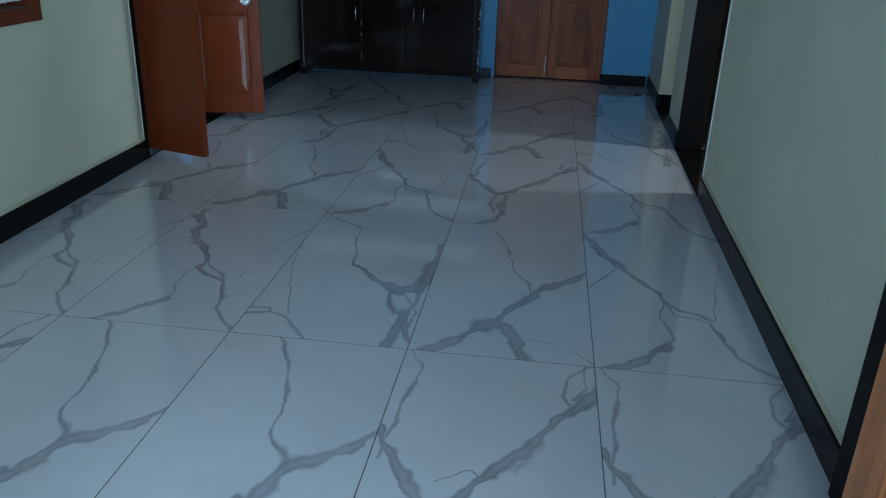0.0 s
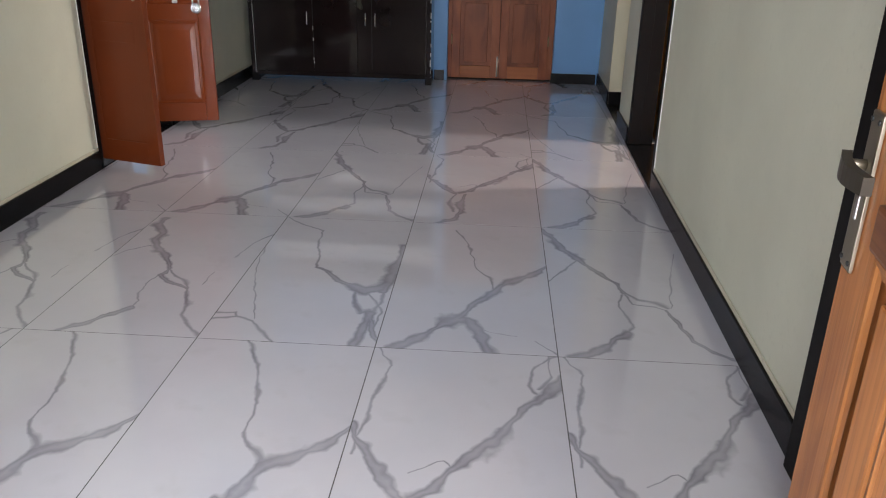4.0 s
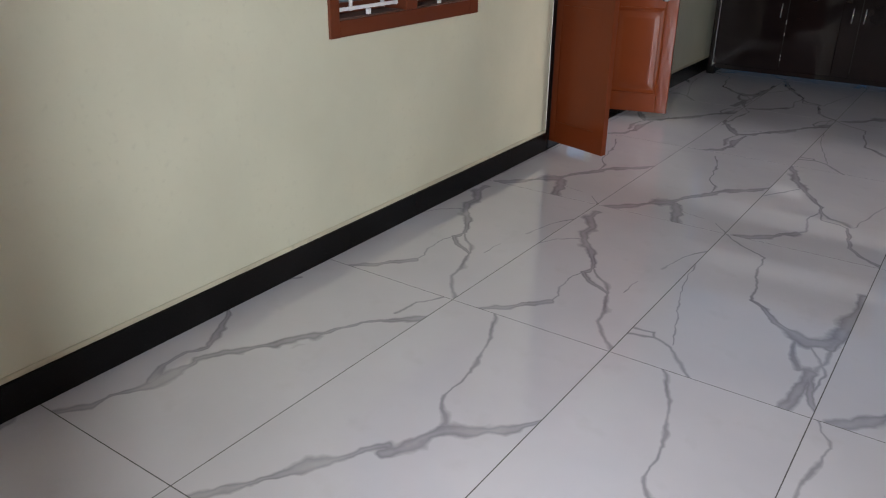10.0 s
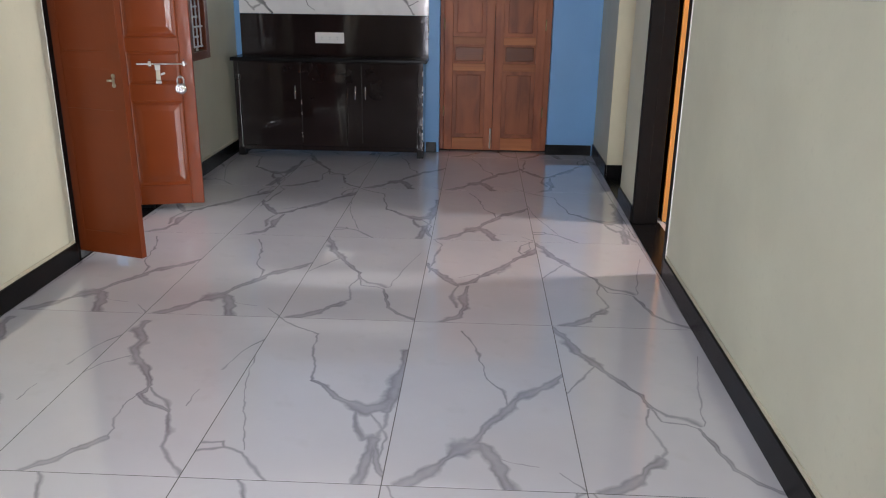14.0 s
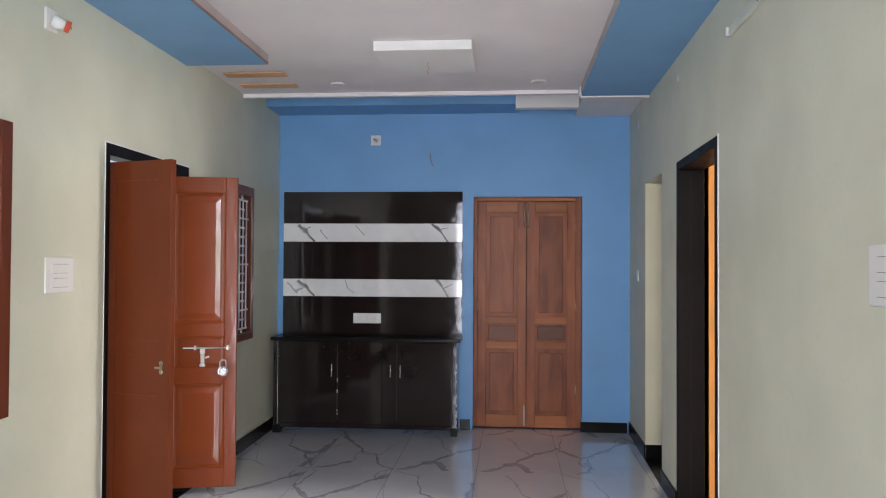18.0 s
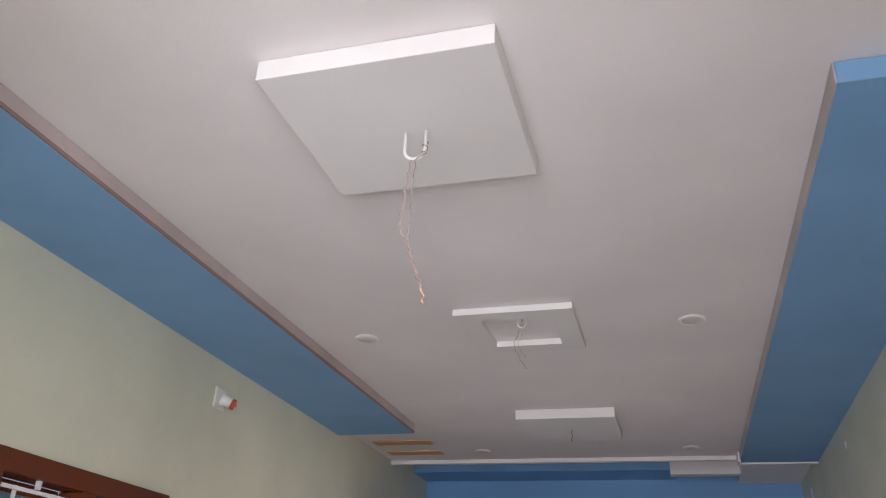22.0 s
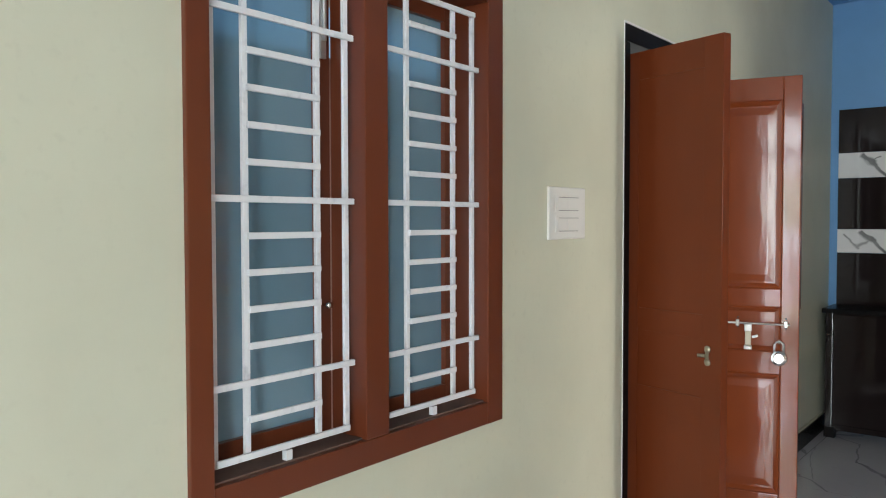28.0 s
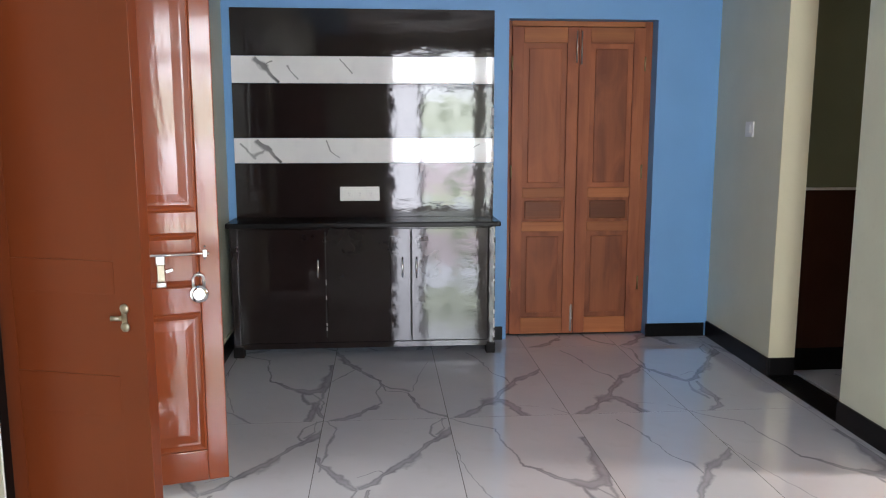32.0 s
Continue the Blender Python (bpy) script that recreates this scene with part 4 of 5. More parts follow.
# hook on one leaf, sliding bolt on the other
hook = part("latch", boxes((0.372, 0.386, -0.004, 0.0, 0.886, 0.926), bevel=0.002), "nickel", leaf_a, "worn nickel latch")
for zz in (0.884, 0.928):
    part("wing", moved(lathe([(0.012, 0), (0.0115, 0.003), (0.004, 0.0055)], 14, "Y"), Matrix.Translation((0.381, -0.002, zz)) @ FLIP), "nickel", hook)
part("catch", tube([(0.374, -0.008, 0.906), (0.352, -0.016, 0.906)], 0.006, 10), "nickel", hook)
FLIP45 = Matrix.Translation((0.035, 0, 0)) @ FLIP
bolt = part("sliding_bolt", moved(tube([(0.10, 0.016, 0.885), (0.39, 0.016, 0.885)], 0.0045, 10), FLIP45), "steel", leaf_b, "bright steel sliding bolt")
for x in (0.175, 0.375):
    part("bolt_keeper", moved(boxes((x - 0.007, x + 0.007, 0, 0.021, 0.872, 0.900), bevel=0.002), FLIP45), "steel", bolt)
part("hasp", moved(boxes((0.203, 0.235, 0, 0.010, 0.848, 0.88), bevel=0.003), FLIP45), "steel", bolt)
part("hasp_stem", moved(boxes((0.206, 0.232, 0, 0.005, 0.785, 0.8475), bevel=0.002), FLIP45), "nickel", bolt)
part("hasp_end", moved(boxes((0.202, 0.236, 0, 0.014, 0.765, 0.7845), bevel=0.004), FLIP45), "steel", bolt)
part("bolt_tongue", moved(moved(boxes((0, 0.026, 0.004, 0.010, -0.006, 0.006), bevel=0.002), pose(0.236, 0, 0.822, 0, -18, 0)), FLIP45), "steel", bolt)
for x in (0.175, 0.375):
    for z in (0.865, 0.909):
        part("screw", moved(moved(lathe([(0.004, 0), (0.004, 0.0015), (0.0015, 0.003)], 8, "Y"), Matrix.Translation((x, 0, z))), FLIP45), "dark_metal", bolt)
pad = thing("padlock", leaf_b.matrix_world @ pose(0.383, -0.016, 0.735) @ FLIP, "round chrome padlock hanging on the open leaf", "padlock")
part("body", lathe([(0.02, -0.014), (0.032, -0.010), (0.035, 0.0), (0.032, 0.010), (0.02, 0.014)], 24, "Y"), "chrome", pad)
part("shackle", tube([(-0.019, 0, 0.024)] + [(0.019 * math.cos(a), 0, 0.055 + 0.019 * math.sin(a)) for a in (math.pi - k * math.pi / 8 for k in range(9))] + [(0.019, 0, 0.024)], 0.005, 8), "steel", pad)
part("staple", tube([(0, -0.016, 0.066), (0, 0.006, 0.066), (0, 0.006, 0.078), (0, -0.016, 0.078)], 0.003, 6), "steel", pad)

# ---- windows ----


def window(name, span, label, halves, recess=0.10):
    """A painted wooden window with tinted panes and a white iron grill in each half; local frame of the left wall."""
    y0, y1, z0, z1 = span
    win = thing(name, LEFT, label, "window", kind="structure")
    w = 0.05
    fx0, fx1 = -0.10, 0.012
    mid = (y0 + y1) / 2
    part("window_frame", boxes((fx0, fx1, y0, y0 + w, z0, z1), bevel=0.003), "brown", win)
    part("window_frame", boxes((fx0, fx1, y1 - w - 0.02, y1, z0, z1), bevel=0.003), "brown", win)
    part("window_frame", boxes((fx0, fx1, y0 + w, y1 - w - 0.02, z1 - 0.075, z1 - 0.0005), bevel=0.003), "brown", win)
    part("window_frame", boxes((fx0, fx1, y0 + w, y1 - w - 0.02, z0 + 0.0005, z0 + 0.06), bevel=0.003), "brown", win)
    edges = [(y0 + w, y1 - w - 0.02)]
    if halves == 2:
        part("mullion", boxes((fx0, fx1 - 0.001, mid - 0.045, mid + 0.03, z0 + 0.06, z1 - 0.076), bevel=0.003), "brown", win)
        edges = [(y0 + w, mid - 0.045), (mid + 0.03, y1 - w - 0.02)]
    for side, (a, b) in enumerate(edges):
        # shutter behind the grill: narrow brown sash round the tinted pane
        sash = bmesh.new()
        sx0, sx1, s = -0.135, -0.102, 0.042
        for spec in ((a, a + s, z0 + 0.06, z1 - 0.076), (b - s, b, z0 + 0.06, z1 - 0.076), (a + s, b - s, z1 - 0.076 - s, z1 - 0.076), (a + s, b - s, z0 + 0.06, z0 + 0.06 + s)):
            box(sash, sx0, sx1, *spec, bevel=0.002)
        part("sash", sash, "brown", win)
        pane = part("pane", boxes((-0.122, -0.117, a + s - 0.003, b - s + 0.003, z0 + 0.06 + s - 0.003, z1 - 0.076 - s + 0.003)), "pane", win, "blue tinted pane")
        part("window_sill", boxes((-0.10, -0.004, a, b, z0 + 0.06, z0 + 0.064)), "sill_dust", win, "dusty ledge")
        if side == 0 and halves == 2:
            top = z1 - 0.10
            bolt_w = part("window_bolt", boxes((-0.101, -0.094, b - 0.034, b - 0.016, top - 0.19, top - 0.02), bevel=0.002), "zinc", win, "bright steel shutter bolt")
            part("bolt_rod", tube([(-0.09, b - 0.026, top - 0.15), (-0.09, b - 0.026, top)], 0.0055, 8), "zinc", bolt_w)
            knob = lathe([(0.003, 0), (0.004, 0.012), (0.009, 0.016), (0.008, 0.024), (0.002, 0.027)], 12, "X")
            part("pull_knob", moved(knob, Matrix.Translation((-0.102, b - 0.024, z0 + 0.36))), "chrome", win, "small steel pull knob")
        gx, t = -0.022, 0.0132
        g0, g1, gz0, gz1 = a + 0.019, b - 0.036, z0 + 0.085, z1 - 0.105
        ladder0, ladder1 = g0 + 0.076, g1 - 0.083
        bars = [("grill_bar", (gx, gx + 0.009, g - t / 2, g + t / 2, gz0, gz1)) for g in (g0, ladder0, ladder1, g1)]
        height = gz1 - gz0
        for k in range(15):
            z = gz0 + 0.01 + (height - 0.02) * k / 14
            long = k in (0, 2, 7, 12, 14)
            ya, yb = (g0, g1) if k in (0, 14) else (g0 - 0.016, g1 + 0.016) if long else (ladder0, ladder1)
            bars.append(("grill_rung", (gx + 0.010, gx + 0.018, ya, yb, z - t / 2, z + t / 2)))
        for nm, spec in bars:
            bm = boxes(spec, bevel=0.0015)
            part(nm, bm, "grill", win)
        for z, dz in ((gz0, -0.022), (gz1, 0.03)):
            part("grill_lug", boxes((gx + 0.002, gx + 0.016, (g0 + g1) / 2 - 0.008, (g0 + g1) / 2 + 0.008, min(z, z + dz), max(z, z + dz)), bevel=0.001), "grill", win)
    return win


window("window_1", WIN1, "red brown painted double window with white grills", 2)
window("window_2", WIN2, "red brown painted window with a white grill", 2)

# ---- end wall: television unit ----
unit = thing("wall_panel", pose(-0.02, BACK, 0.83), "black gloss television panel with two white marble stripes", "wall panel")
PW = 1.63
cursor = 0.0
for mat, h in (("black_laminate", 0.345), ("stripe_lower", 0.156), ("black_laminate", 0.337), ("stripe_upper", 0.165), ("black_laminate", 0.287)):
    p = part("stripe" if mat != "black_laminate" else "panel_board", boxes((0, PW, -0.02, -0.002, 0, h - 0.001), bevel=0.0015), mat, unit, "white marble laminate stripe" if mat != "black_laminate" else "black gloss board", pose(0, 0, cursor))
    cursor += h
rng = random.Random(4)
# On the panel these pale flecks paint in a bright reflection along its edge.
flecks = bmesh.new()
for k in range(26):
    z = 0.03 + 0.75 * rng.random() + 0.1
    w = rng.uniform(0.003, 0.016) * (1.3 if z < 0.7 else 0.5)
    zz = rng.uniform(0.008, 0.035)
    box(flecks, PW - w, PW + 0.0015, -0.0222, -0.0195, z - zz, z + zz)
tagged(part("chip_and_glint", flecks, "pale_edge", unit, "pale edge, bare chips and painted reflection"), kind="stuff")
sock = thing("socket_plate", pose(0.63, BACK - 0.02, 0.935), "white plastic socket plate on the black panel", "socket")
part("plate", boxes((0, 0.25, -0.010, 0, 0, 0.09), bevel=0.003), "plastic", sock)
for x in (0.03, 0.098, 0.166):
    s = part("module", boxes((x, x + 0.055, -0.0125, -0.0101, 0.018, 0.072), bevel=0.001), "plastic", sock)
    part("socket_hole", boxes((x + 0.02, x + 0.026, -0.0131, -0.0124, 0.045, 0.053), (x + 0.03, x + 0.036, -0.0131, -0.0124, 0.045, 0.053), (x + 0.025, x + 0.031, -0.0131, -0.0124, 0.03, 0.038)), "plastic_grey", s)

cab = thing("low_cabinet", pose(-0.015, 7.10, 0), "black gloss low cabinet with four doors under the panel", "cabinet")
CW, CD = 1.60, BACK - 7.10 - 0.004
part("body", boxes((0.02, CW - 0.02, 0.02, CD, 0.075, 0.80)), "black_laminate", cab)
part("side_post", boxes((0.0, 0.04, 0.0, CD, 0.0, 0.80), bevel=0.003), "black_laminate", cab)
post = part("side_post", boxes((CW - 0.04, CW, 0.0, CD, 0.0, 0.80), bevel=0.003), "black_laminate", cab)
flecks = bmesh.new()
for k in range(22):
    z = 0.03 + 0.7 * rng.random()
    box(flecks, CW - 0.002 - rng.uniform(0, 0.008), CW + 0.001, -0.0012, 0.004, z - rng.uniform(0.004, 0.018), z + rng.uniform(0.004, 0.018))
tagged(part("chip_and_glint", flecks, "pale_edge", post, "pale edge, bare chips and painted reflection"), kind="stuff")
part("foot", boxes((-0.004, 0.06, -0.004, 0.06, 0, 0.07), bevel=0.004), "black_paint", cab)
part("foot", boxes((CW - 0.05, CW + 0.004, -0.004, 0.06, 0, 0.07), bevel=0.004), "black_paint", cab)
part("apron", boxes((0.04, CW - 0.04, 0.004, 0.02, 0.05, 0.085), bevel=0.002), "black_laminate", cab)
for i, (x0, x1, hx) in enumerate(((0.045, 0.562, 0.52), (0.568, 0.952, None), (0.955, 1.08, 1.03), (1.086, CW - 0.045, 1.115))):
    d = part("cabinet_door", boxes((x0, x1, -0.001, 0.018, 0.09, 0.79), bevel=0.003), "black_laminate", cab)
    if hx:
        h = part("handle", tube([(hx, -0.002, 0.49), (hx, -0.025, 0.50), (hx, -0.025, 0.60), (hx, -0.002, 0.61)], 0.0055, 8), "chrome", d, "thin chrome bar handle")
flecks = bmesh.new()
for k in range(8):
    z = rng.uniform(0.13, 0.5)
    box(flecks, 0.5625, 0.5675, -0.0016, 0.003, z - rng.uniform(0.003, 0.012), z + rng.uniform(0.003, 0.012))
tagged(part("chip_and_glint", flecks, "pale_edge", cab, "bare chipped door edge"), kind="stuff")
# Near-black strips stand in for the shade between the cabinet doors.
for x in (0.565, 1.083):
    part("gap_shade_line", boxes((x - 0.0035, x + 0.0035, 0.0, 0.010, 0.12, 0.77)), "gap_shade", cab)
top = tagged(made("worktop", boxes((-0.02, CW + 0.03, -0.03, CD - 0.001, 0, 0.03), bevel=0.006), "black_stone", pose(-0.015, 7.10, 0.8005)), "polished black stone worktop on the cabinet", "worktop")

# ---- end wall: wooden double door ----
bd = thing("double_door", pose(D0, BACK + RECESS, 0.012), "reddish teak double door with panels, closed", "door")
DW = D1 - D0
part("door_frame", boxes((0, 0.035, -0.03, 0.0, 0, DH - 0.012), bevel=0.003), "back_wood", bd)
part("door_frame", boxes((DW - 0.05, DW, -0.03, 0.0, 0, DH - 0.012), bevel=0.003), "back_wood", bd)
part("door_frame", boxes((0.036, DW - 0.051, -0.03, 0.0, DH - 0.045, DH - 0.012), bevel=0.003), "back_rail", bd)
# Near-black sheet gives the gaps round the leaves their shade.
part("backing", boxes((0.036, DW - 0.051, -0.004, -0.001, 0, DH - 0.046)), "gap_shade", bd)
half = (DW - 0.086) / 2
for i in range(2):
    x0 = 0.037 + i * (half + 0.001)
    x1 = x0 + half - 0.003
    leaf = part("leaf", boxes((x0, x0 + 0.075, -0.045, -0.005, 0.0, DH - 0.05), (x1 - 0.075, x1, -0.045, -0.005, 0.0, DH - 0.05), bevel=0.003), "back_wood", bd, "panelled teak leaf")
    levels = (0.0, 0.11, 0.70, 0.765, 0.925, 0.99, DH - 0.15, DH - 0.05)
    for a, b in ((0, 1), (2, 3), (4, 5), (6, 7)):
        part("rail", boxes((x0 + 0.0755, x1 - 0.0755, -0.0445, -0.006, levels[a], levels[b]), bevel=0.004), "back_rail", leaf)
    for a, b in ((1, 2), (3, 4), (5, 6)):
        part("panel", boxes((x0 + 0.0755, x1 - 0.0755, -0.03, -0.008, levels[a], levels[b])), "back_wood", leaf)
        inset = 0.034 if b - a and levels[b] - levels[a] > 0.3 else 0.02
        part("raised_field", boxes((x0 + 0.0755 + inset, x1 - 0.0755 - inset, -0.040, -0.0301, levels[a] + inset, levels[b] - inset), bevel=0.006), "back_dark" if levels[b] - levels[a] < 0.3 else "back_wood", leaf)
MEET = 0.037 + half
for z0, zb in ((0.015, 0.19), (1.80, 1.99)):
    b = part("tower_bolt", boxes((MEET - 0.026, MEET - 0.010, -0.0475, -0.0452, z0, zb), bevel=0.0008), "nickel" if z0 < 1 else "back_rail", bd, "bright steel tower bolt")
    part("bolt_rod", tube([(MEET - 0.018, -0.053, z0), (MEET - 0.018, -0.053, zb + 0.01)], 0.0045, 8), "steel", b)
    part("bolt_knob", boxes((MEET - 0.023, MEET - 0.013, -0.068, -0.0576, (z0 + zb) / 2, (z0 + zb) / 2 + 0.012), bevel=0.002), "steel", b)
part("bolt_rod", tube([(MEET + 0.014, -0.053, 1.79), (MEET + 0.014, -0.053, 2.0)], 0.0045, 8), "steel", bd, "bright steel rod")
for z in (0.3, 1.05, 1.75):
    for x in (0.036, DW - 0.05):
        part("hinge", tube([(x, -0.047, z), (x, -0.047, z + 0.09)], 0.006, 8), "brass", bd)

wsw = thing("lamp_holder", pose(0.775, BACK, 2.54), "white square lamp holder on the blue wall", "lamp holder")
part("plate", boxes((0, 0.09, -0.012, 0, 0, 0.09), bevel=0.004), "plastic", wsw)
part("socket", moved(lathe([(0.026, 0), (0.024, 0.02), (0.012, 0.022)], 16, "Y"), pose(0.045, -0.012, 0.045, 0, 0, 180)), "plastic_grey", wsw)
part("hole", moved(boxes((-0.016, 0.016, -0.036, -0.0335, -0.006, 0.006), bevel=0.002), pose(0.045, 0, 0.045, 0, 30, 0)), "dark_metal", wsw)
hw = tube([(1.315, BACK + 0.004, 2.47), (1.318, BACK - 0.03, 2.45), (1.322, BACK - 0.03, 2.40), (1.345, BACK - 0.02, 2.345)], 0.004, 6)
tagged(made("wall_wire", hw, "wire_dark"), "short dark wire sticking out of the blue wall", "wire")

# ---- right side doorway ----
fr = thing("door_4", RIGHT, "black painted door frame of the next room", "door frame", kind="structure")
part("jamb", boxes((-0.006, 0.12, DOOR_R[0], DOOR_R[0] + 0.062, 0.008, DOOR_R[3] - 0.052), bevel=0.003), "black_paint", fr)
part("jamb", boxes((-0.006, 0.07, DOOR_R[1] - 0.06, DOOR_R[1], 0.008, DOOR_R[3] - 0.052), bevel=0.004), "black_paint", fr)
part("jamb_back", boxes((0.0703, 0.149, DOOR_R[1] - 0.046, DOOR_R[1], 0.008, DOOR_R[3] - 0.052), bevel=0.003), "black_paint", fr)
part("head", boxes((-0.006, 0.151, DOOR_R[0], DOOR_R[1], DOOR_R[3] - 0.05, DOOR_R[3]), bevel=0.003), "black_paint", fr)

# ---- switches and fittings ----


def switchboard(m, label, w=0.232, h=0.162):
    """A modular plate with two rows of switches; local x = out of the wall, y along it."""
    sb = thing("switchboard", m, label, "switchboard", "switchboards")
    part("plate", boxes((-0.002, 0.006, 0, w, 0, h), bevel=0.005), "plastic", sb)
    for k in range(2):
        z = 0.022 + k * 0.064
        row = part("switch_frame", boxes((0.0061, 0.0075, 0.04, w - 0.03, z, z + 0.049), bevel=0.0006), "plastic", sb)
        part("rocker", boxes((0.0076, 0.0092, 0.046, w * 0.5, z + 0.006, z + 0.042), bevel=0.0007), "plastic", row)
        part("rocker", boxes((0.0076, 0.0092, w * 0.5 + 0.001, w - 0.036, z + 0.006, z + 0.042), bevel=0.0007), "plastic", row)
        # Thin grey strips paint the shadow lines along the rockers.
        for zz in (z + 0.0025, z + 0.0433):
            part("shadow_line", boxes((0.0076, 0.0081, 0.06, w - 0.05, zz, zz + 0.002)), "plastic_mid", row)
    return sb


switchboard(LEFT @ pose(0, 3.718, 1.331), "white plastic switchboard between window and side door")
switchboard(RIGHT @ pose(0, 2.605, 1.366, 0, 0, 180), "white plastic switchboard on the pale green wall")
small = thing("wall_socket", RIGHT @ pose(0, 6.96, 1.34, 0, 0, 180), "small white plastic switch near the passage", "switch")
part("plate", boxes((0, 0.01, 0, 0.10, 0, 0.09), bevel=0.003), "plastic", small)
part("rocker", boxes((0.0101, 0.014, 0.03, 0.07, 0.02, 0.07), bevel=0.002), "plastic", small)
holder = thing("angle_lamp_holder", LEFT @ pose(0, 3.685, 2.5), "white angled lamp holder with a red ring", "lamp holder")
part("plate", boxes((0, 0.012, 0, 0.09, 0, 0.10), bevel=0.004), "plastic", holder)
tilt = pose(0.012, 0.045, 0.05, 0, 0, 0) @ pose(0, 0, 0, 0, 18, 35)
part("neck", moved(lathe([(0.03, 0), (0.027, 0.03), (0.024, 0.055)], 18, "X"), tilt), "plastic", holder)
part("ring", moved(lathe([(0.026, 0.055), (0.027, 0.075), (0.021, 0.078)], 18, "X"), tilt), "red_plastic", holder)
part("contact", moved(lathe([(0.006, 0.079), (0.006, 0.083)], 8, "X"), tilt), "dark_metal", holder)
batten = thing("tube_light_batten", RIGHT @ pose(0, 2.795, 2.495), "empty white tube light batten on the wall", "light fitting")
part("body", boxes((-0.022, 0.0, 0.03, 1.185, 0.0, 0.04), bevel=0.007), "batten_paint", batten, "batten painted over in wall green")
part("end_holder", boxes((-0.042, -0.001, 0.0, 0.026, 0.0, 0.038), bevel=0.003), "dark_plastic", batten)
part("clip", boxes((-0.047, -0.04, 0.0, 0.007, 0.03, 0.05), (-0.047, -0.04, 0.019, 0.026, 0.03, 0.05), bevel=0.001), "dark_plastic", batten)
part("end_holder", boxes((-0.034, -0.001, 1.1855, 1.207, 0.0, 0.038), bevel=0.003), "plastic_grey", batten)
for y in (0.30, 0.74):
    part("screw", moved(lathe([(0.006, 0), (0.006, 0.003), (0.002, 0.005)], 8, "X"), pose(-0.022, y, 0.012, 0, 0, 180)), "dark_metal", batten)
cap = thing("blank_disc", RIGHT @ pose(0, 3.41, 2.588), "small round white plastic cap above the batten", "cover cap")
part("disc", moved(lathe([(0.013, 0), (0.012, 0.005), (0.006, 0.007)], 16, "X"), pose(0, 0, 0, 0, 0, 180)), "batten_paint", cap)
part("eyelet", moved(lathe([(0.004, 0.007), (0.004, 0.0085)], 8, "X"), pose(0, 0, 0, 0, 0, 180)), "plastic_mid", cap)
upper = thing("wall_hook_plate", RIGHT @ pose(0, 2.43, 2.472), "small white plastic plate high on the wall", "lamp holder")
part("plate", boxes((-0.014, 0, 0, 0.088, 0, 0.088), bevel=0.004), "plastic", upper)
for y, z, h in ((5.22, 2.585, 0.035), (6.87, 2.58, 0.07)):
    tagged(made("wall_sticker", boxes((-0.006, 0.001, y, y + 0.03, z, z + h), bevel=0.002), "plastic", RIGHT), "small white plastic blank high on the wall", "cover plate")

# ---- ceiling fittings ----
C0 = (1.205, 1.805, 1.737, 2.305)
C1 = (1.257, 1.764, 3.393, 3.890)
C2 = (1.215, 1.802, 5.01, 5.585)
BOTTOM = 2.74
for c, hole in ((C0, None), (C1, (1.362, 1.666, 3.480, 3.807)), (C2, None)):
    bm = bmesh.new()
    if hole:
        for spec in ((c[0], c[1], c[2], hole[2]), (c[0], c[1], hole[3], c[3]), (c[0], hole[0], hole[2], hole[3]), (hole[1], c[1], hole[2], hole[3])):
            box(bm, *spec, BOTTOM + 0.03, CEIL - 0.002)
        bmesh.ops.remove_doubles(bm, verts=bm.verts, dist=1e-5)
    else:
        box(bm, *c, BOTTOM, CEIL - 0.002, bevel=0.003)
    tagged(made("ceiling_panel", bm, "white"), "white square gypsum panel with an open middle" if hole else "white square gypsum ceiling panel", "ceiling panel", "ceiling panels")
for x, y in ((0.76, 3.67), (2.235, 3.67), (0.76, 6.1), (2.235, 6.1)):
    dl = thing("downlight", pose(x, y, CEIL), "round white recessed downlight, unlit", "downlight", "downlights")
    part("rim", lathe([(0.055, -0.001), (0.058, -0.008), (0.046, -0.012), (0.042, -0.006)], 28), "ceiling", dl)
    part("lens", lathe([(0.041, -0.004), (0.041, -0.009), (0.02, -0.011)], 24), "plastic_lens", dl)


def fan_hook(x, y, z, half, leg, r=0.0046):
    """A U of steel rod: half its width, and the length of its straight legs."""
    h = thing("fan_hook", pose(x, y, z), "white painted steel fan hook in the ceiling panel", "ceiling hook", "fan hooks")
    bend = [(half * math.cos(a), 0, -leg - half * math.sin(a)) for a in (math.pi - k * math.pi / 8 for k in range(1, 8))]
    part("rod", tube([(-half, 0, 0.004), (-half, 0, -leg)] + bend + [(half, 0, -leg), (half, 0, 0.004)], r, 8), "white", h)
    return h


def wire(name, pts, mat, label, r=0.0013):
    cu = []
    pts = [Vector(p) for p in pts]
    for a, b in zip(pts, pts[1:]):
        for k in range(6):
            u = k / 6
            cu.append(a.lerp(b, u) + Vector((0.003 * math.sin(9 * u + a.z * 40), 0.003 * math.cos(7 * u + a.x * 30), 0)))
    cu.append(pts[-1])
    return tagged(made(name, tube(cu, r, 6), mat), label, "wire", "ceiling wires")


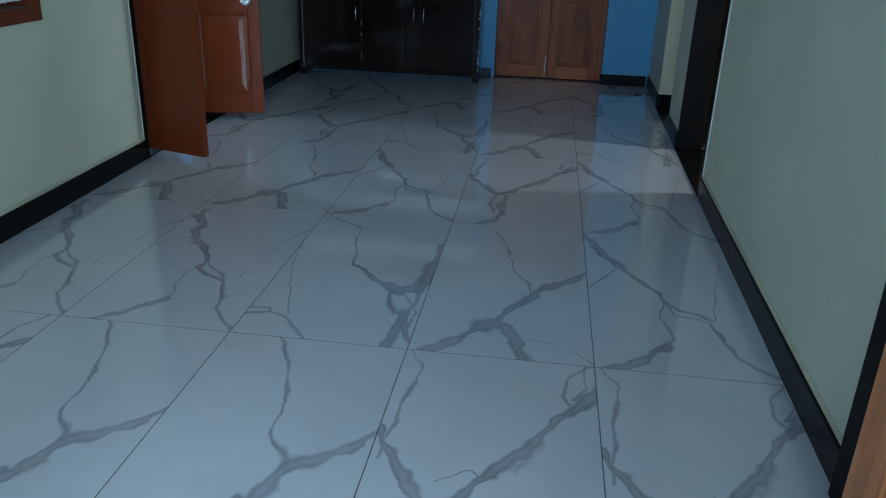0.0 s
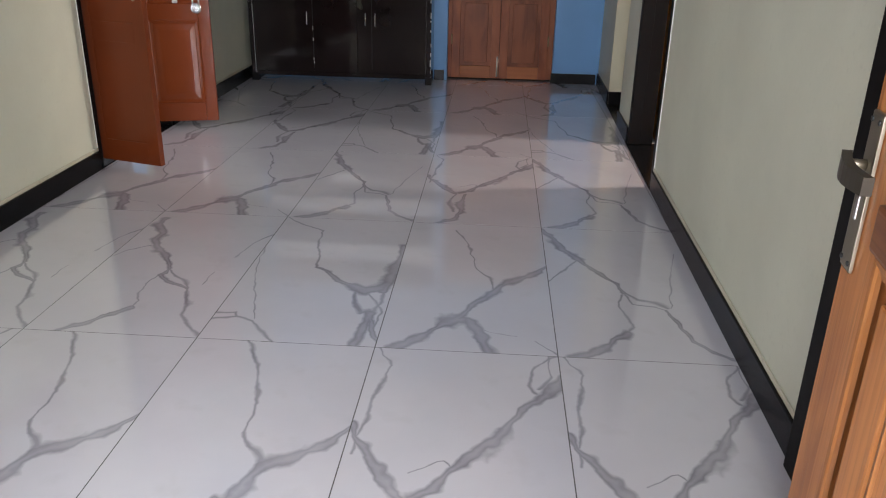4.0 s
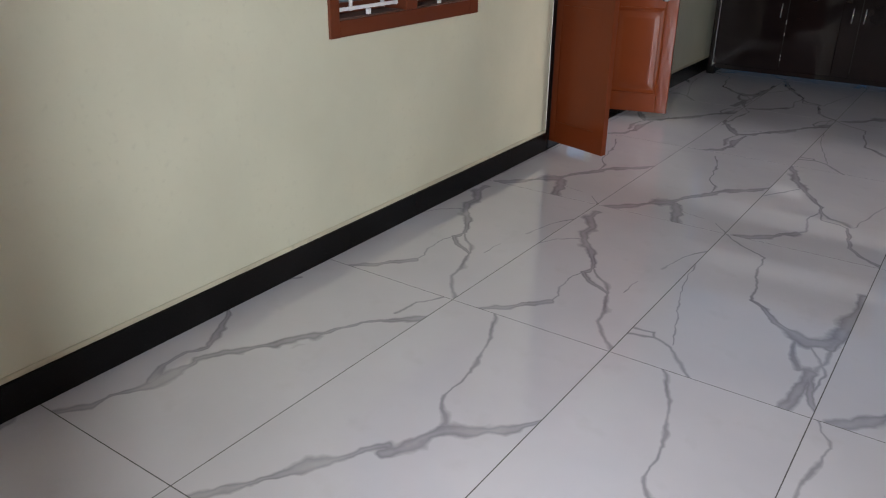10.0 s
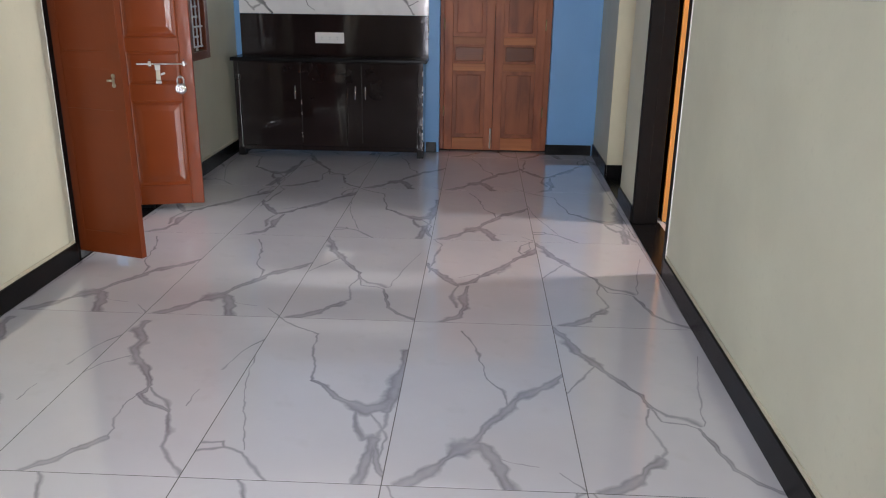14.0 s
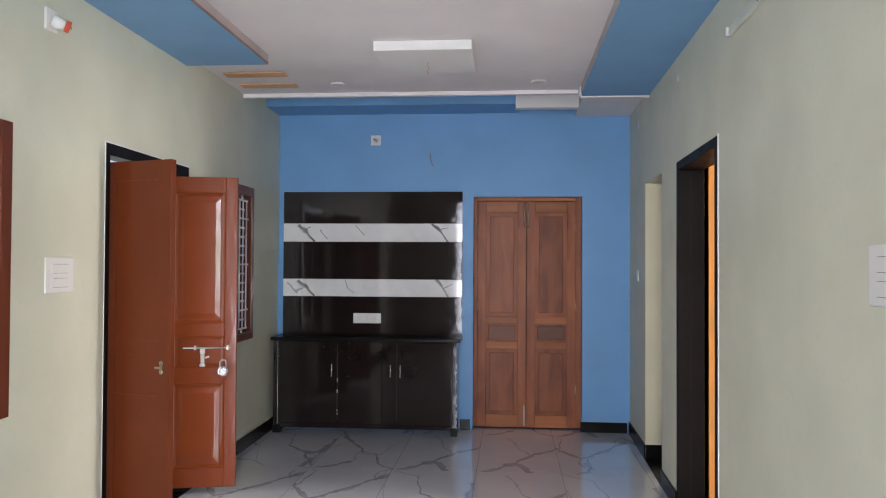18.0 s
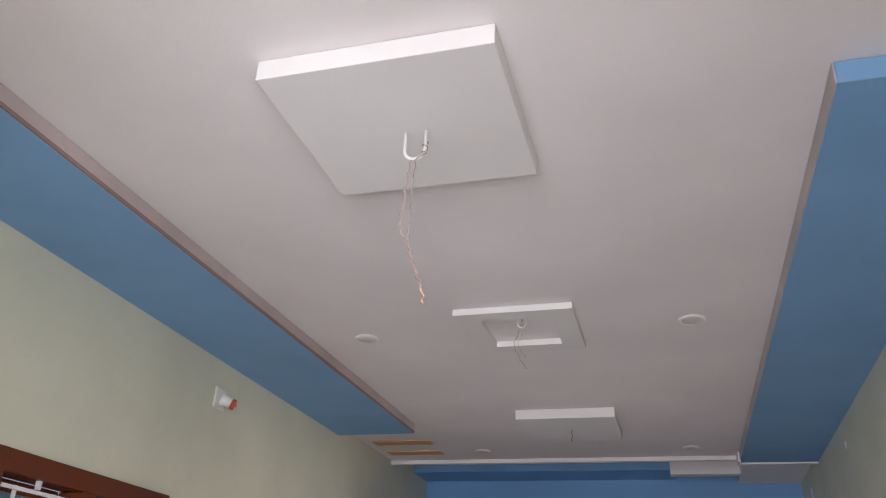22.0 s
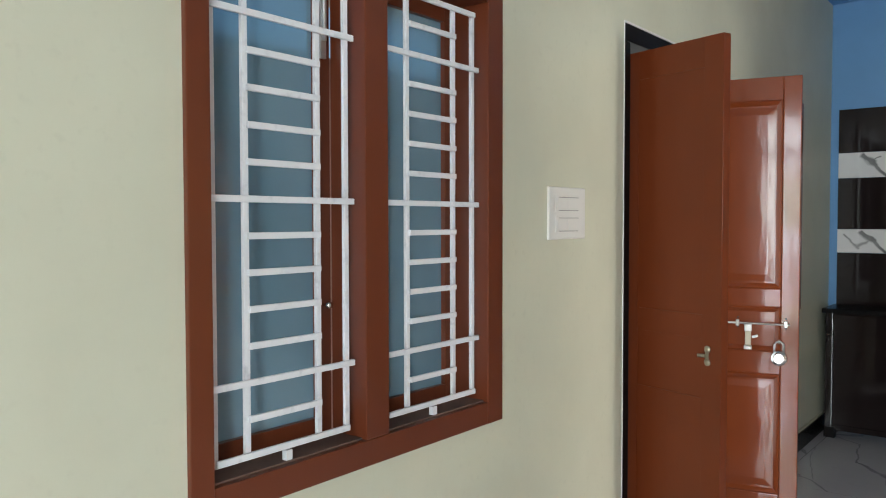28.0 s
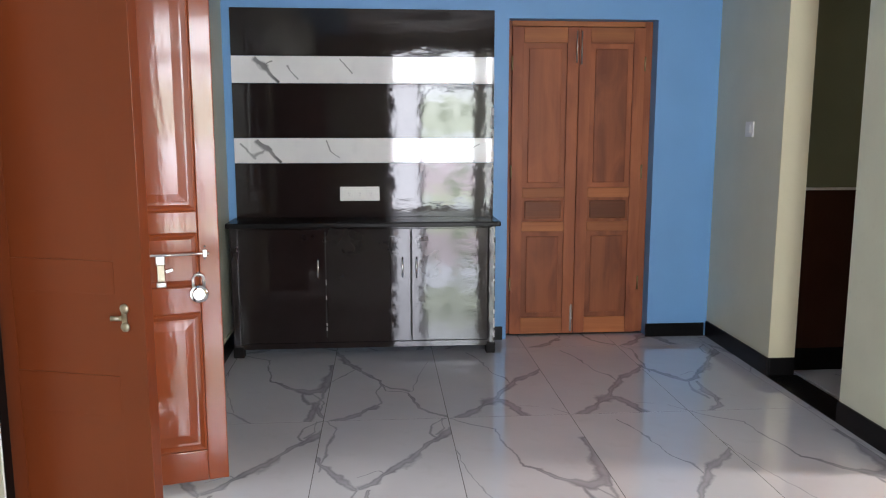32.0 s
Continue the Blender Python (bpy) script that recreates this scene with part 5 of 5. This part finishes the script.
hx, hy = 1.527, 2.03
fan_hook(hx, hy, BOTTOM, 0.028, 0.058)
fan_hook(1.527, 3.55, CEIL, 0.019, 0.023, 0.0042)
wire("ceiling_wire", [(hx - 0.012, hy, 2.650), (hx - 0.016, hy, 2.58), (hx - 0.022, hy + 0.004, 2.52), (hx - 0.03, hy + 0.005, 2.468), (hx - 0.02, hy, 2.435), (hx - 0.002, hy + 0.004, 2.412), (hx + 0.008, hy, 2.37), (hx + 0.03, hy + 0.003, 2.315), (hx + 0.042, hy + 0.002, 2.285)], "wire_red", "thin red wire hanging from the ceiling hook")
wire("ceiling_wire", [(hx + 0.004, hy, 2.650), (hx + 0.002, hy, 2.58), (hx + 0.002, hy - 0.004, 2.50), (hx - 0.003, hy - 0.003, 2.412), (hx + 0.012, hy - 0.002, 2.36), (hx + 0.028, hy - 0.003, 2.312), (hx + 0.042, hy - 0.001, 2.283)], "wire_dark", "thin dark wire hanging from the ceiling hook")
wire("ceiling_wire", [(hx + 0.041, hy + 0.001, 2.284), (hx + 0.047, hy + 0.001, 2.243)], "copper", "bare copper wire end", 0.0024)
twist = [(hx + 0.028 + 0.0075 * math.cos(a), hy + 0.0075 * math.sin(a), 2.705 - 0.0032 * a) for a in (k * 0.6 for k in range(21))]
tagged(made("ceiling_wire", tube(twist + [(hx + 0.012, hy - 0.006, 2.655), (hx + 0.004, hy - 0.004, 2.648)], 0.0015, 6), "wire_dark"), "thin dark wire wound round the ceiling hook", "wire", "ceiling wires")
wire("ceiling_wire", [(1.525, 3.55, CEIL - 0.001), (1.522, 3.55, 2.755), (1.49, 3.555, 2.69), (1.515, 3.56, 2.62), (1.55, 3.56, 2.575)], "wire_dark", "thin dark wire looping from the recess")
wire("ceiling_wire", [(1.530, 3.55, CEIL - 0.001), (1.532, 3.55, 2.75), (1.51, 3.55, 2.68), (1.545, 3.55, 2.62)], "wire_red", "thin red wire looping from the recess")
wire("ceiling_wire", [(1.515, 5.3, BOTTOM + 0.002), (1.515, 5.3, 2.67)], "wire_dark", "short dark wire end under the panel", 0.004)

# ---- floor: marble-print tiles, with open joints ----
floor = setting("floor", boxes((-0.3, 3.25, 0.19, BACK + 0.2, -0.06, -0.0004)), "grout", "polished white floor tiles with grey marble veins", "floor")
LAYOUT = (
    ("river", "sprig", "fork", "bowl", "bowl", "sprig"),
    ("delta", "sprig", "sprig", "bowl", "bowl", "bowl"),
    ("rill", "rill", "cup", "fork", "river", "cup"),
    ("fork", "fork", "river", "bowl", "river", "fork"),
    ("bowl", "bowl", "cup", "fork", "cup", "cup"),
    ("cup", "river", "fork", "fork", "bowl", "river"),
    ("river", "cup", "delta", "river", "fork", "cup"),
)
GAP = 0.0017
tile_mesh = {}


def tile_data(w, l, key):
    k = (round(w, 4), round(l, 4), key)
    if k not in tile_mesh:
        bm = boxes((GAP, w - GAP, GAP, l - GAP, -0.011, 0.0))
        bmesh.ops.recalc_face_normals(bm, faces=bm.faces)
        me = bpy.data.meshes.new("tile")
        bm.to_mesh(me)
        bm.free()
        me.materials.append(MAT["tile_" + key])
        tile_mesh[k] = me
    return tile_mesh[k]


for r, names in enumerate(LAYOUT):
    for c, key in enumerate(names):
        w = 0.6 if c < 5 else 0.25
        l = 1.2 if r < 6 else BACK + 0.1 - 7.2
        t = new("tile", tile_data(w, l, key))
        t.parent = floor
        t.matrix_basis = pose(0.6 * c, 1.2 * r, 0)
    edge = new("tile", tile_data(0.25, 1.2 if r < 6 else BACK + 0.1 - 7.2, "river"))
    edge.parent = floor
    edge.matrix_basis = pose(-0.25, 1.2 * r, 0)
floor2 = setting("bedroom_floor", boxes((3.25, 6.0, 1.5, 9.0, -0.06, -0.0115)), "grout", "polished white floor tiles of the next rooms", "floor")
for r in range(6):
    for c in range(5):
        t = new("tile", tile_data(0.55, 1.2, ("fork", "river", "cup")[(r + c) % 3]))
        t.parent = floor2
        t.matrix_basis = pose(3.26 + 0.55 * c, 1.8 + 1.2 * r, -0.001)
